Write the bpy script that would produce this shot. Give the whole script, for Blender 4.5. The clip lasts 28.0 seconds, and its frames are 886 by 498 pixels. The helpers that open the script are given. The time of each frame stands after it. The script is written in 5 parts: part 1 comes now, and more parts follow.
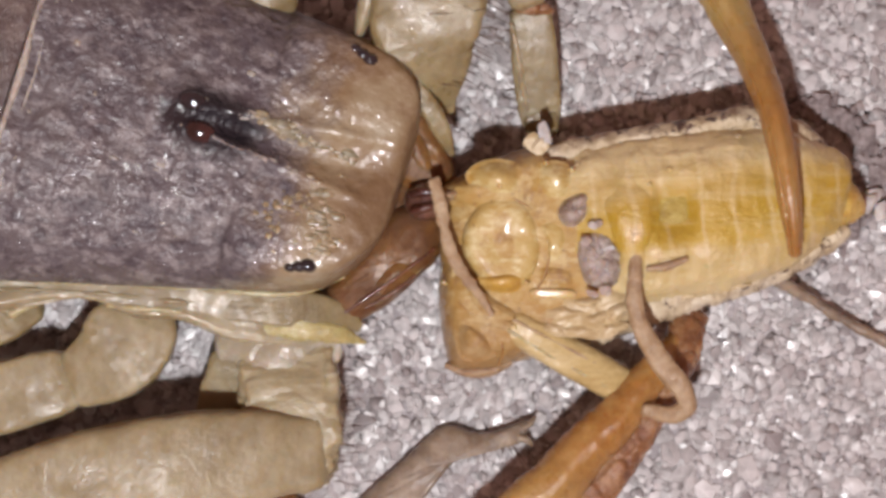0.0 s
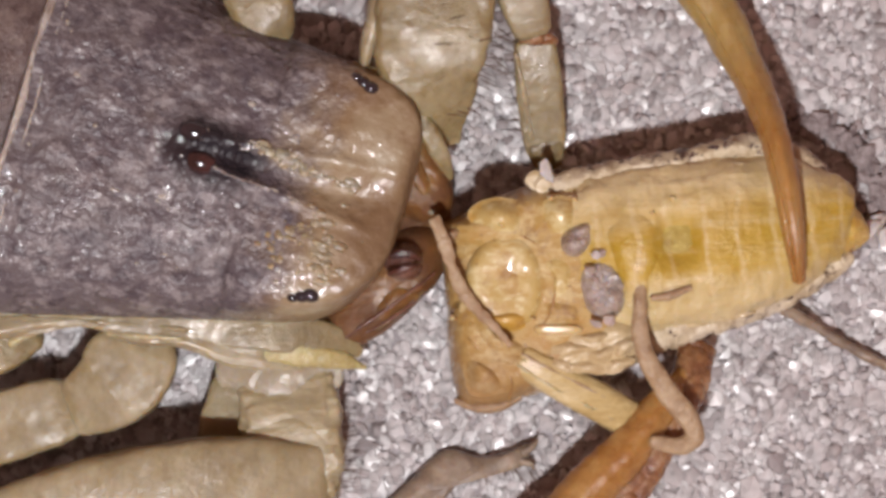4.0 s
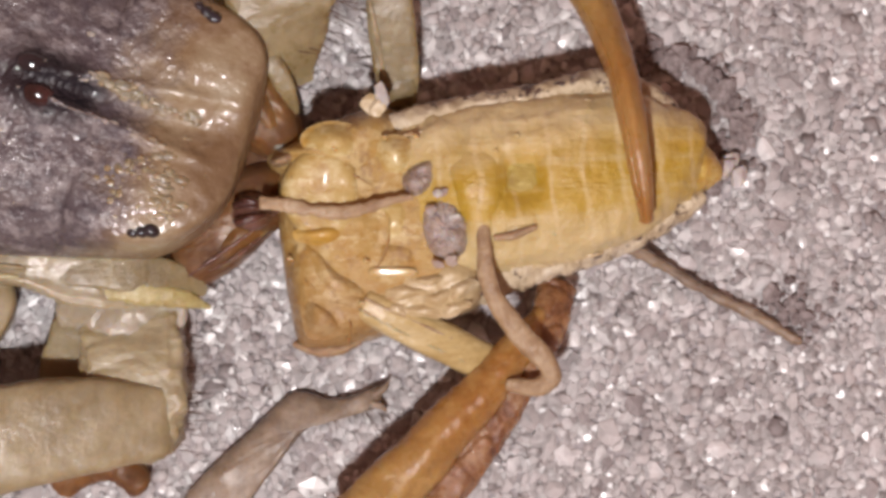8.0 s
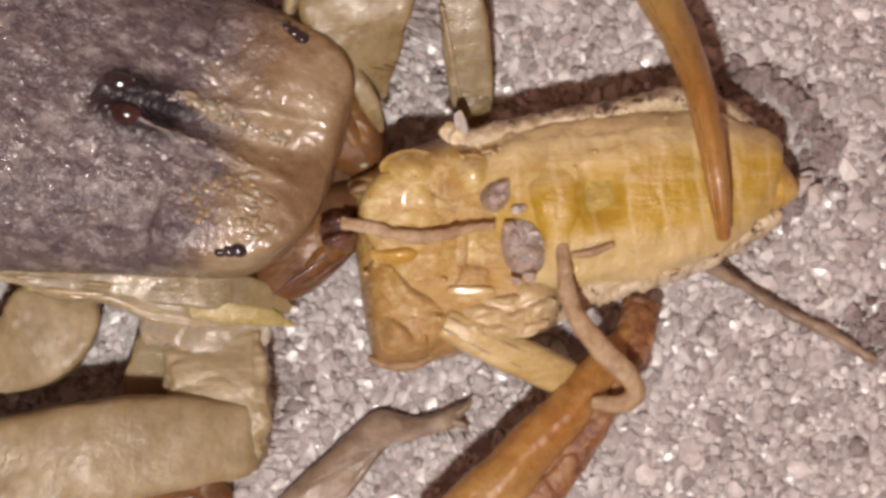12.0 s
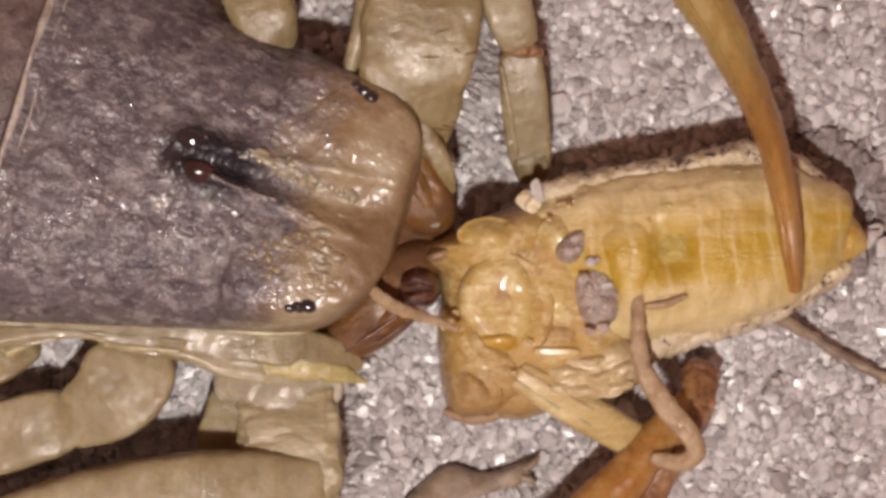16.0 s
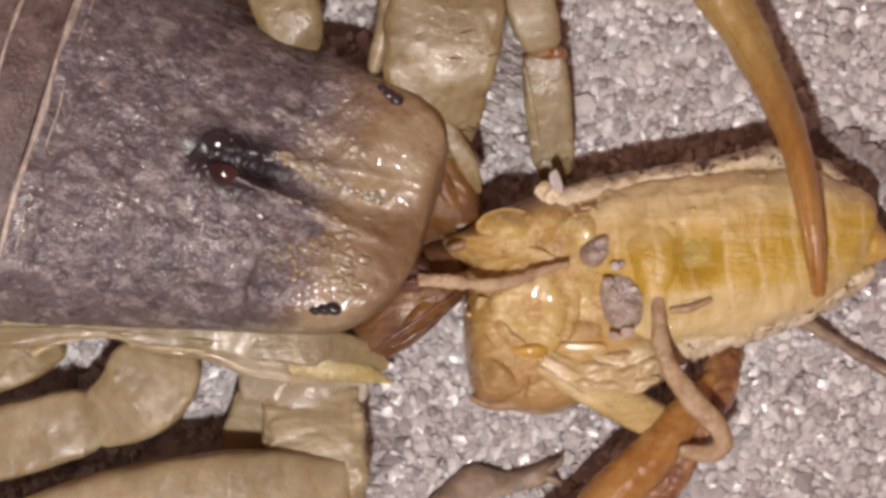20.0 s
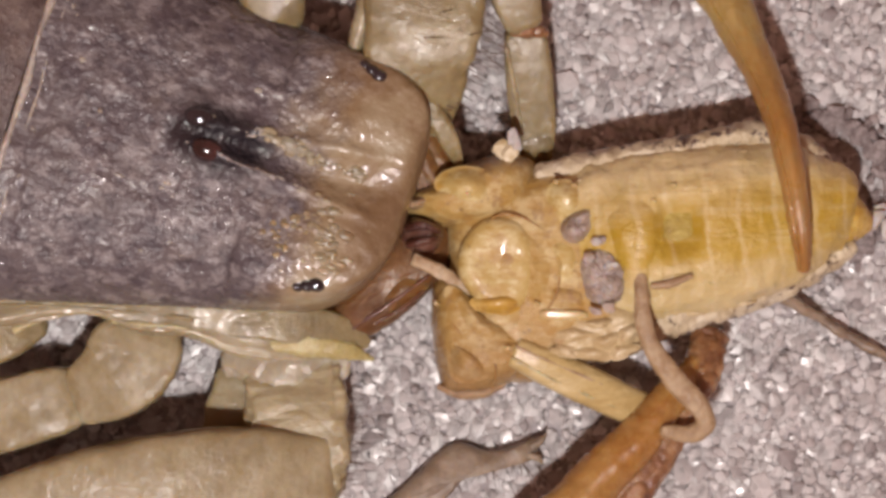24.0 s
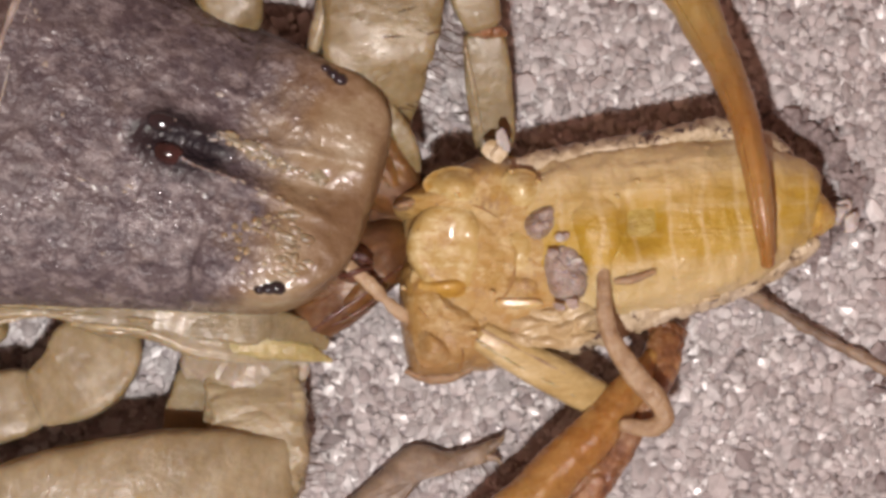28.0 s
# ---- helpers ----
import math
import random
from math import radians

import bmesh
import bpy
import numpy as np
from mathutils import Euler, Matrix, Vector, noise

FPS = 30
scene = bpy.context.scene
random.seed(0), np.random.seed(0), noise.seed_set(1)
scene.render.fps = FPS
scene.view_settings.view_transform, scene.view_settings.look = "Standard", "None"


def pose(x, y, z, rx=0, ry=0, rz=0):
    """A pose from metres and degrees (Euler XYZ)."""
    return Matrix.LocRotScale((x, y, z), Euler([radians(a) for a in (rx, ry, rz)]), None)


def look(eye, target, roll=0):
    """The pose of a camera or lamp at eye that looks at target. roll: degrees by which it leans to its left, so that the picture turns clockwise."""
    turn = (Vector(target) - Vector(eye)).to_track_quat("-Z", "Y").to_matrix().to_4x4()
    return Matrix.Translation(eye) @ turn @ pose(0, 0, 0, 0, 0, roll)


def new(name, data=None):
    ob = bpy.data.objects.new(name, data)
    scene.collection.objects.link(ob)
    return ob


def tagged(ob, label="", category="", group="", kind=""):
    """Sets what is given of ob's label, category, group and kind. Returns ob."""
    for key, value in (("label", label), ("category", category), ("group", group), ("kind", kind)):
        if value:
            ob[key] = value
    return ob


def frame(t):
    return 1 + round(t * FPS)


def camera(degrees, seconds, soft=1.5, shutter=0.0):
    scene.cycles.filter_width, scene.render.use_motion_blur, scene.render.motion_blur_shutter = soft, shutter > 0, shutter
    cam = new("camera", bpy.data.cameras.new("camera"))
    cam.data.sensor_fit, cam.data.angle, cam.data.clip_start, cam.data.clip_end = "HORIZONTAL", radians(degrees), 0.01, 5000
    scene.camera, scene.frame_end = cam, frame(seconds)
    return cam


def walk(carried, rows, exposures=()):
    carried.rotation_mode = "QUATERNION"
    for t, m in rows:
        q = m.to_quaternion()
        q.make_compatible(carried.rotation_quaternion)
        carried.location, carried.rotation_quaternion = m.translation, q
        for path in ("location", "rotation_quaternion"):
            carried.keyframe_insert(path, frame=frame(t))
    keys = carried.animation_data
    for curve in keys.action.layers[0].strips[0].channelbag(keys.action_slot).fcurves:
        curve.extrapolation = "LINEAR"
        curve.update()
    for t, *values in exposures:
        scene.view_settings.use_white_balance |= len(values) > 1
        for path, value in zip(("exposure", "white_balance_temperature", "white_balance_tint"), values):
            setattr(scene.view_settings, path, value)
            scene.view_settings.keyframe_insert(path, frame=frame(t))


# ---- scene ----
# Everything is built at true size; lengths below are in millimetres unless said otherwise.
MM = 0.001
U = 0.012          # plan unit: 12 micrometres
REACH = 89.5       # lens above the sand, mm

cam = camera(12.0, 28.0, soft=3.5)
# seconds, the lens's place over the sand and its height in mm, and its turn in degrees: it is hand-held and looks straight down
SWAY = [
    (0, -0.000, -0.000, 89.50, -0.00), (0.5, -0.147, 0.203, 89.61, -0.26), (1, -0.048, -0.298, 89.49, -0.37), (1.5, -0.044, -0.224, 89.11, -0.48),
    (2, -0.162, -0.232, 89.28, -0.58), (2.5, -0.331, 0.209, 89.42, -0.62), (3, -0.272, 0.815, 89.27, -0.71), (3.5, 0.021, 0.640, 89.16, -0.67),
    (5.5, -0.074, -0.021, 89.74, -0.54), (6, 0.018, -0.375, 89.55, -0.59), (6.5, 2.785, 0.477, 87.69, -0.40), (7, 3.612, -0.124, 86.90, -0.61),
    (7.5, 3.313, -1.111, 86.88, -0.71), (8, 3.101, -0.835, 86.85, -0.67), (8.5, 2.923, -0.993, 86.79, -0.57), (9, 2.843, -1.000, 86.85, -0.47),
    (9.5, 2.731, -0.552, 87.05, -0.42), (10, 2.438, -0.583, 87.06, -0.43), (10.5, 2.252, -0.574, 87.19, -0.43), (11, 2.130, -0.395, 87.25, -0.37),
    (11.5, 1.667, -0.491, 86.95, -0.41), (13.5, 1.150, -0.110, 87.62, -0.30), (14, 0.863, -0.389, 87.77, -0.25), (14.5, 0.544, 0.052, 87.94, -0.24),
    (15, 0.491, 0.946, 88.06, -0.18), (15.5, 0.093, 0.804, 88.29, -0.08), (16, -0.041, 0.784, 88.31, -0.06), (16.5, -0.143, 0.688, 88.32, -0.06),
    (17, -0.304, 0.937, 88.43, -0.00), (17.5, -0.468, 1.067, 88.39, -0.06), (18, -0.674, 0.961, 88.50, -0.04), (18.5, -0.696, 1.031, 88.53, -0.03),
    (19, -0.451, 0.720, 88.44, -0.00), (19.5, -0.380, 0.599, 88.26, -0.04), (20, -0.559, 0.790, 88.44, 0.01), (20.5, -0.715, 0.853, 88.61, 0.00),
    (21, -0.773, 1.030, 88.63, -0.01), (21.5, -0.503, 0.675, 88.22, -0.01), (23.5, -0.421, 0.615, 88.37, -0.06), (24, -0.191, 0.315, 88.28, 0.00),
    (24.5, -0.127, 0.571, 88.38, -0.00), (25, -0.251, 0.527, 88.56, -0.01), (25.5, -0.258, 0.166, 88.50, -0.03), (26, -0.089, -0.020, 88.56, -0.03),
    (26.5, 0.695, 0.307, 88.27, -0.02), (27, 0.804, 0.768, 88.42, -0.11), (27.5, 0.975, 0.861, 88.58, -0.10), (28, 0.678, 0.357, 88.79, -0.10),
]
# the camera's own picture turns warmer and a little darker between 8 and 15 s
walk(cam, [(t, pose(x * MM, y * MM, z * MM, 0, 0, turn)) for t, x, y, z, turn in SWAY],
     exposures=[(0, 0.0, 6500, 10), (7, -0.03, 6600, 11), (8, -0.06, 6750, 12), (10, -0.10, 7300, 14), (11.5, -0.10, 7400, 14), (15, -0.12, 7350, 14), (17, -0.12, 7250, 14), (20, -0.12, 7050, 14), (28, -0.11, 7100, 14)])

# ---- light ----
world = bpy.data.worlds.new("night")
scene.world = world
world.use_nodes = True
world.node_tree.nodes["Background"].inputs[0].default_value = (1.0, 0.49, 0.38, 1)
world.node_tree.nodes["Background"].inputs[1].default_value = 0.31

lamp = bpy.data.lights.new("torch", "AREA")
lamp.shape, lamp.size, lamp.energy, lamp.color = "DISK", 0.0045, 0.0900, (0.985, 0.965, 0.985)
torch = new("torch", lamp)
torch.matrix_world = look((-0.004, -0.028, 0.089), (0, 0, 0))
scene.view_settings.exposure = 0.0


# ---- materials ----
def material(name):
    m = bpy.data.materials.new(name)
    m.use_nodes = True
    nt = m.node_tree
    return m, nt, nt.nodes["Principled BSDF"]


def node(nt, kind, **kw):
    n = nt.nodes.new(kind)
    for k, v in kw.items():
        n.inputs[k].default_value = v
    return n


def ramp(nt, src, stops):
    r = nt.nodes.new("ShaderNodeValToRGB")
    e = r.color_ramp.elements
    while len(e) < len(stops):
        e.new(0.5)
    for el, (p, c) in zip(e, stops):
        el.position, el.color = p, (*c, 1)
    nt.links.new(src, r.inputs[0])
    return r.outputs[0]


def mix(nt, fac, a, b, mode="MIX"):
    n = nt.nodes.new("ShaderNodeMix")
    n.data_type, n.blend_type = "RGBA", mode
    for sock, v in ((n.inputs[0], fac), (n.inputs[6], a), (n.inputs[7], b)):
        if isinstance(v, (int, float)):
            sock.default_value = v
        elif isinstance(v, tuple):
            sock.default_value = (*v, 1)
        else:
            nt.links.new(v, sock)
    return n.outputs[2]


def noisy(nt, scale, detail=4.0, rough=0.55, stretch=None, coord="Object"):
    """Noise at scale per millimetre of the object."""
    tc = nt.nodes.new("ShaderNodeTexCoord")
    mp = node(nt, "ShaderNodeMapping")
    s = stretch or (1, 1, 1)
    mp.inputs["Scale"].default_value = [1000 * scale * k for k in s]
    nt.links.new(tc.outputs[coord], mp.inputs[0])
    n = node(nt, "ShaderNodeTexNoise", Scale=1.0, Detail=detail, Roughness=rough)
    nt.links.new(mp.outputs[0], n.inputs["Vector"])
    return n.outputs["Fac"]


def bump(nt, bsdf, height, strength, dist):
    b = node(nt, "ShaderNodeBump", Strength=strength, Distance=dist * MM)
    nt.links.new(height, b.inputs["Height"])
    nt.links.new(b.outputs[0], bsdf.inputs["Normal"])
    nt.links.new(b.outputs[0], bsdf.inputs["Coat Normal"])


def skin(name, dark, mid, light, rough=0.35, coarse=1.2, fine=9.0, relief=0.05, sss=0.0, stretch=None, coat=0.0, fade=None, veins=0.0, blotch=None, depth=0.16, gloss=0.12):
    """Horny or soft animal skin: stains at a coarse scale, mottling at a middle one, a fine grain and relief.
    fade: (axis, mm from, mm to, colour) for pigment that changes along a limb; blotch: (colour, threshold)."""
    m, nt, b = material(name)
    c = ramp(nt, noisy(nt, coarse, 6, 0.65, stretch), [(0.32, dark), (0.5, mid), (0.68, light)])
    if fade:
        tc = nt.nodes.new("ShaderNodeTexCoord")
        sep = nt.nodes.new("ShaderNodeSeparateXYZ")
        nt.links.new(tc.outputs["Object"], sep.inputs[0])
        wob = nt.nodes.new("ShaderNodeMath")
        wob.operation = "MULTIPLY_ADD"
        nt.links.new(noisy(nt, 0.8, 3), wob.inputs[0])
        wob.inputs[1].default_value = (fade[2] - fade[1]) * 0.5 * MM
        nt.links.new(sep.outputs[fade[0]], wob.inputs[2])
        r = node(nt, "ShaderNodeMapRange")
        nt.links.new(wob.outputs[0], r.inputs["Value"])
        r.inputs["From Min"].default_value = fade[1] * MM
        r.inputs["From Max"].default_value = fade[2] * MM
        c = mix(nt, r.outputs[0], c, mix(nt, 0.35, fade[3], c))
    if blotch:
        c = mix(nt, ramp(nt, noisy(nt, 2.3, 4, 0.7), [(blotch[1], (0, 0, 0)), (blotch[1] + 0.06, (1, 1, 1))]), c, blotch[0])
    g = noisy(nt, fine, 4, 0.65, stretch)
    tone = ramp(nt, g, [(0.3, (0.86, 0.84, 0.81)), (0.6, (1.0, 1.0, 1.0))])
    c = mix(nt, 1.0, c, tone, "MULTIPLY")
    height = g
    if veins:
        tc = nt.nodes.new("ShaderNodeTexCoord")
        mp = node(nt, "ShaderNodeMapping")
        k = stretch or (1, 1, 1)
        mp.inputs["Scale"].default_value = [1000 * veins * q for q in k]
        nt.links.new(tc.outputs["Object"], mp.inputs[0])
        v = nt.nodes.new("ShaderNodeTexVoronoi")
        v.feature = "DISTANCE_TO_EDGE"
        v.inputs["Scale"].default_value = 1.0
        v.inputs["Randomness"].default_value = 1.0
        nt.links.new(mp.outputs[0], v.inputs["Vector"])
        lines = ramp(nt, v.outputs["Distance"], [(0.0, (0, 0, 0)), (0.14, (1, 1, 1))])
        c = mix(nt, lines, mix(nt, 0.25, c, dark), c)
        add = nt.nodes.new("ShaderNodeMath")
        add.operation = "MULTIPLY_ADD"
        nt.links.new(lines, add.inputs[0])
        add.inputs[1].default_value = 0.6
        nt.links.new(g, add.inputs[2])
        height = add.outputs[0]
    nt.links.new(c, b.inputs["Base Color"])
    rr = ramp(nt, noisy(nt, fine * 0.4, 3), [(0.35, (rough * 1.5,) * 3), (0.65, (rough * 0.6,) * 3)])
    nt.links.new(rr, b.inputs["Roughness"])
    bump(nt, b, height, 0.7, relief)
    if sss:
        b.inputs["Subsurface Weight"].default_value = min(1.0, sss * 2)
        b.inputs["Subsurface Radius"].default_value = (1.0, 0.6, 0.3)
        b.inputs["Subsurface Scale"].default_value = depth * MM
    b.inputs["Coat Weight"].default_value = coat
    b.inputs["Coat Roughness"].default_value = gloss
    return m


def sand_material():
    m, nt, b = material("quartz_sand")
    geo = nt.nodes.new("ShaderNodeNewGeometry")
    c = ramp(nt, geo.outputs["Random Per Island"], [
        (0.0, (0.27, 0.235, 0.235)), (0.12, (0.42, 0.375, 0.37)), (0.3, (0.52, 0.48, 0.475)), (0.6, (0.58, 0.54, 0.54)),
        (0.78, (0.68, 0.65, 0.65)), (1.0, (0.88, 0.865, 0.855))])
    g = noisy(nt, 9.0, 3)
    tone = ramp(nt, g, [(0.3, (0.86, 0.84, 0.85)), (0.65, (1, 1, 1))])
    nt.links.new(mix(nt, 1.0, c, tone, "MULTIPLY"), b.inputs["Base Color"])
    r = ramp(nt, geo.outputs["Random Per Island"], [(0.0, (0.6,) * 3), (0.75, (0.5,) * 3), (0.85, (0.2,) * 3), (1.0, (0.35,) * 3)])
    nt.links.new(r, b.inputs["Roughness"])
    bump(nt, b, g, 0.3, 0.025)
    b.inputs["Subsurface Weight"].default_value = 0.6
    b.inputs["Subsurface Radius"].default_value = (1.0, 0.95, 0.95)
    b.inputs["Subsurface Scale"].default_value = 0.22 * MM
    return m


def ground_material():
    m, nt, b = material("sand_bed")
    g = noisy(nt, 4.0, 6, 0.7)
    c = ramp(nt, g, [(0.3, (0.36, 0.32, 0.33)), (0.5, (0.45, 0.41, 0.42)), (0.7, (0.53, 0.49, 0.50))])
    nt.links.new(c, b.inputs["Base Color"])
    b.inputs["Roughness"].default_value = 0.8
    bump(nt, b, g, 1.0, 0.15)
    return m


def carapace_material():
    """Smoky violet-grey shield with pale freckles; the front lobes are clear tan horn."""
    m, nt, b = material("carapace_horn")
    tc = nt.nodes.new("ShaderNodeTexCoord")
    sep = nt.nodes.new("ShaderNodeSeparateXYZ")
    nt.links.new(tc.outputs["Object"], sep.inputs[0])
    # dark field fades out towards the front lobes (x runs along the shield, 0 rear to 8 mm front)
    wob = node(nt, "ShaderNodeMath")
    wob.operation = "MULTIPLY_ADD"
    nt.links.new(noisy(nt, 0.9, 4, 0.6), wob.inputs[0])
    wob.inputs[1].default_value = 2.6 * MM
    nt.links.new(sep.outputs[0], wob.inputs[2])
    front = node(nt, "ShaderNodeMapRange")
    nt.links.new(wob.outputs[0], front.inputs["Value"])
    front.inputs["From Min"].default_value = 6.75 * MM
    front.inputs["From Max"].default_value = 7.8 * MM
    grey = ramp(nt, noisy(nt, 0.6, 5, 0.6), [(0.34, (0.078, 0.061, 0.070)), (0.48, (0.128, 0.104, 0.106)), (0.60, (0.172, 0.145, 0.138)), (0.72, (0.21, 0.18, 0.165))])
    tan = ramp(nt, noisy(nt, 0.7, 5, 0.6), [(0.36, (0.20, 0.115, 0.045)), (0.48, (0.265, 0.172, 0.08)), (0.60, (0.35, 0.265, 0.15)), (0.70, (0.43, 0.365, 0.25))])
    c = grey
    # broad darker clouds, then pale flecks and dark specks
    cloud = ramp(nt, noisy(nt, 0.55, 5, 0.6), [(0.40, (0, 0, 0)), (0.58, (1, 1, 1))])
    c = mix(nt, cloud, c, mix(nt, 0.5, c, (0.050, 0.037, 0.056)))
    freck = ramp(nt, noisy(nt, 2.5, 5, 0.74, (0.8, 1.2, 1)), [(0.50, (0, 0, 0)), (0.60, (1, 1, 1))])
    c = mix(nt, freck, c, mix(nt, 0.36, c, (0.42, 0.38, 0.38)))
    dots = ramp(nt, noisy(nt, 3.1, 3, 0.6), [(0.55, (0, 0, 0)), (0.64, (0.6, 0.6, 0.6))])
    c = mix(nt, dots, c, (0.045, 0.033, 0.042))
    c = mix(nt, front.outputs[0], c, mix(nt, 0.24, tan, c))
    # the margin thins to clear yellowish horn, broadest round the front
    nose = node(nt, "ShaderNodeMapRange")
    nt.links.new(sep.outputs[0], nose.inputs["Value"])
    nose.inputs["From Min"].default_value = 6.1 * MM
    nose.inputs["From Max"].default_value = 7.85 * MM
    flat = nt.nodes.new("ShaderNodeCombineXYZ")
    nt.links.new(nose.outputs[0], flat.inputs[0])
    half = nt.nodes.new("ShaderNodeMath")
    half.operation = "MULTIPLY_ADD"
    nt.links.new(sep.outputs[0], half.inputs[0])
    half.inputs[1].default_value = -0.21
    half.inputs[2].default_value = 4.03 * MM
    across = nt.nodes.new("ShaderNodeMath")
    across.operation = "DIVIDE"
    nt.links.new(sep.outputs[1], across.inputs[0])
    nt.links.new(half.outputs[0], across.inputs[1])
    less = nt.nodes.new("ShaderNodeMath")
    less.operation = "MULTIPLY"
    less.inputs[1].default_value = 0.74
    nt.links.new(across.outputs[0], less.inputs[0])
    nt.links.new(less.outputs[0], flat.inputs[1])
    out = nt.nodes.new("ShaderNodeVectorMath")
    out.operation = "LENGTH"
    nt.links.new(flat.outputs[0], out.inputs[0])
    ragged = nt.nodes.new("ShaderNodeMath")
    ragged.operation = "MULTIPLY_ADD"
    nt.links.new(noisy(nt, 1.4, 4, 0.6), ragged.inputs[0])
    ragged.inputs[1].default_value = 0.22
    nt.links.new(out.outputs["Value"], ragged.inputs[2])
    edge = ramp(nt, ragged.outputs[0], [(1.03, (0, 0, 0)), (1.12, (0.7, 0.7, 0.7))])
    c = mix(nt, edge, c, ramp(nt, noisy(nt, 1.2, 4), [(0.35, (0.27, 0.195, 0.095)), (0.65, (0.40, 0.32, 0.19))]))
    # black pigment round the eyes, drawn out forward along the furrow
    off = node(nt, "ShaderNodeMapping")
    off.inputs["Location"].default_value = (-4.1 * 0.52, 0, 0)
    off.inputs["Scale"].default_value = (520, 860, 0)
    nt.links.new(tc.outputs["Object"], off.inputs[0])
    far = nt.nodes.new("ShaderNodeVectorMath")
    far.operation = "LENGTH"
    nt.links.new(off.outputs[0], far.inputs[0])
    wav = nt.nodes.new("ShaderNodeMath")
    wav.operation = "MULTIPLY_ADD"
    nt.links.new(noisy(nt, 2.2, 3, 0.6), wav.inputs[0])
    wav.inputs[1].default_value = 0.6
    nt.links.new(far.outputs["Value"], wav.inputs[2])
    pig = ramp(nt, wav.outputs[0], [(0.70, (1, 1, 1)), (1.0, (0, 0, 0))])
    c = mix(nt, pig, c, (0.016, 0.013, 0.018))
    nt.links.new(c, b.inputs["Base Color"])
    g = noisy(nt, 4.0, 3, 0.6)
    swell = nt.nodes.new("ShaderNodeMath")
    swell.operation = "MULTIPLY_ADD"
    nt.links.new(noisy(nt, 1.7, 3, 0.6), swell.inputs[0])
    swell.inputs[1].default_value = 1.8
    nt.links.new(g, swell.inputs[2])
    calm = nt.nodes.new("ShaderNodeMath")
    calm.operation = "MULTIPLY_ADD"
    nt.links.new(front.outputs[0], calm.inputs[0])
    calm.inputs[1].default_value, calm.inputs[2].default_value = -0.65, 1.0
    less_relief = nt.nodes.new("ShaderNodeMath")
    less_relief.operation = "MULTIPLY"
    nt.links.new(swell.outputs[0], less_relief.inputs[0])
    nt.links.new(calm.outputs[0], less_relief.inputs[1])
    g = less_relief.outputs[0]
    nt.links.new(ramp(nt, noisy(nt, 1.8, 3), [(0.4, (0.55,) * 3), (0.66, (0.32,) * 3)]), b.inputs["Roughness"])
    bump(nt, b, g, 0.9, 0.10)
    b.inputs["Specular IOR Level"].default_value = 0.4
    wet = nt.nodes.new("ShaderNodeMath")
    wet.operation = "MULTIPLY_ADD"
    nt.links.new(front.outputs[0], wet.inputs[0])
    wet.inputs[1].default_value = 0.05
    nt.links.new(ramp(nt, noisy(nt, 1.0, 4, 0.6), [(0.46, (0.08,) * 3), (0.58, (0.9,) * 3)]), wet.inputs[2])
    nt.links.new(wet.outputs[0], b.inputs["Coat Weight"])
    b.inputs["Coat Roughness"].default_value = 0.10
    return m


SAND = sand_material()
BED = ground_material()
SHIELD = carapace_material()
CLEAR_HORN = skin("clear_yellow_horn", (0.19, 0.14, 0.068), (0.262, 0.203, 0.104), (0.35, 0.29, 0.175), 0.42, 0.9, 5.0, 0.045, 0.45, coat=0.18, gloss=0.08)
MEMBRANE = skin("whitish_membrane", (0.32, 0.27, 0.19), (0.41, 0.36, 0.28), (0.53, 0.49, 0.43), 0.3, 0.9, 3.0, 0.07, 0.45, coat=0.3, veins=0.5, gloss=0.06)
PALE_HORN = skin("pale_membrane", (0.25, 0.195, 0.115), (0.33, 0.27, 0.17), (0.44, 0.385, 0.28), 0.35, 0.8, 3.0, 0.04, 0.45, coat=0.15, stretch=(0.5, 1.3, 1), gloss=0.08)
LEG_HORN = skin("tan_leg_horn", (0.24, 0.182, 0.098), (0.30, 0.238, 0.136), (0.375, 0.312, 0.20), 0.5, 1.0, 5.0, 0.035, 0.45, stretch=(1.2, 0.9, 1), coat=0.08, gloss=0.1)
LEG_WRINKLED = skin("wrinkled_leg_horn", (0.28, 0.225, 0.13), (0.36, 0.298, 0.185), (0.45, 0.388, 0.265), 0.42, 1.0, 3.0, 0.06, 0.4, coat=0.1, veins=0.55, stretch=(1, 1.7, 1), gloss=0.08)
FOLD_HORN = skin("yellow_fold_horn", (0.34, 0.27, 0.14), (0.44, 0.37, 0.215), (0.57, 0.51, 0.35), 0.3, 1.2, 5.0, 0.04, 0.4, coat=0.25, gloss=0.08)
YELLOW_HORN = skin("lemon_horn", (0.36, 0.29, 0.13), (0.46, 0.39, 0.18), (0.56, 0.50, 0.29), 0.25, 1.5, 9.0, 0.05, 0.35, coat=0.25)
BROWN_HORN = skin("brown_jaw_horn", (0.095, 0.035, 0.010), (0.17, 0.074, 0.021), (0.27, 0.135, 0.044), 0.55, 0.8, 4.0, 0.05, 0.5, coat=0.03, gloss=0.2, depth=0.14)
JAW_TIP = skin("amber_jaw_tip", (0.125, 0.05, 0.014), (0.20, 0.095, 0.028), (0.28, 0.15, 0.05), 0.5, 0.9, 4.0, 0.04, 0.5, coat=0.03, gloss=0.2, depth=0.2)
FANG = skin("dark_fang", (0.02, 0.006, 0.004), (0.06, 0.018, 0.012), (0.12, 0.045, 0.03), 0.15, 1.5, 8.0, 0.05, coat=1.0)
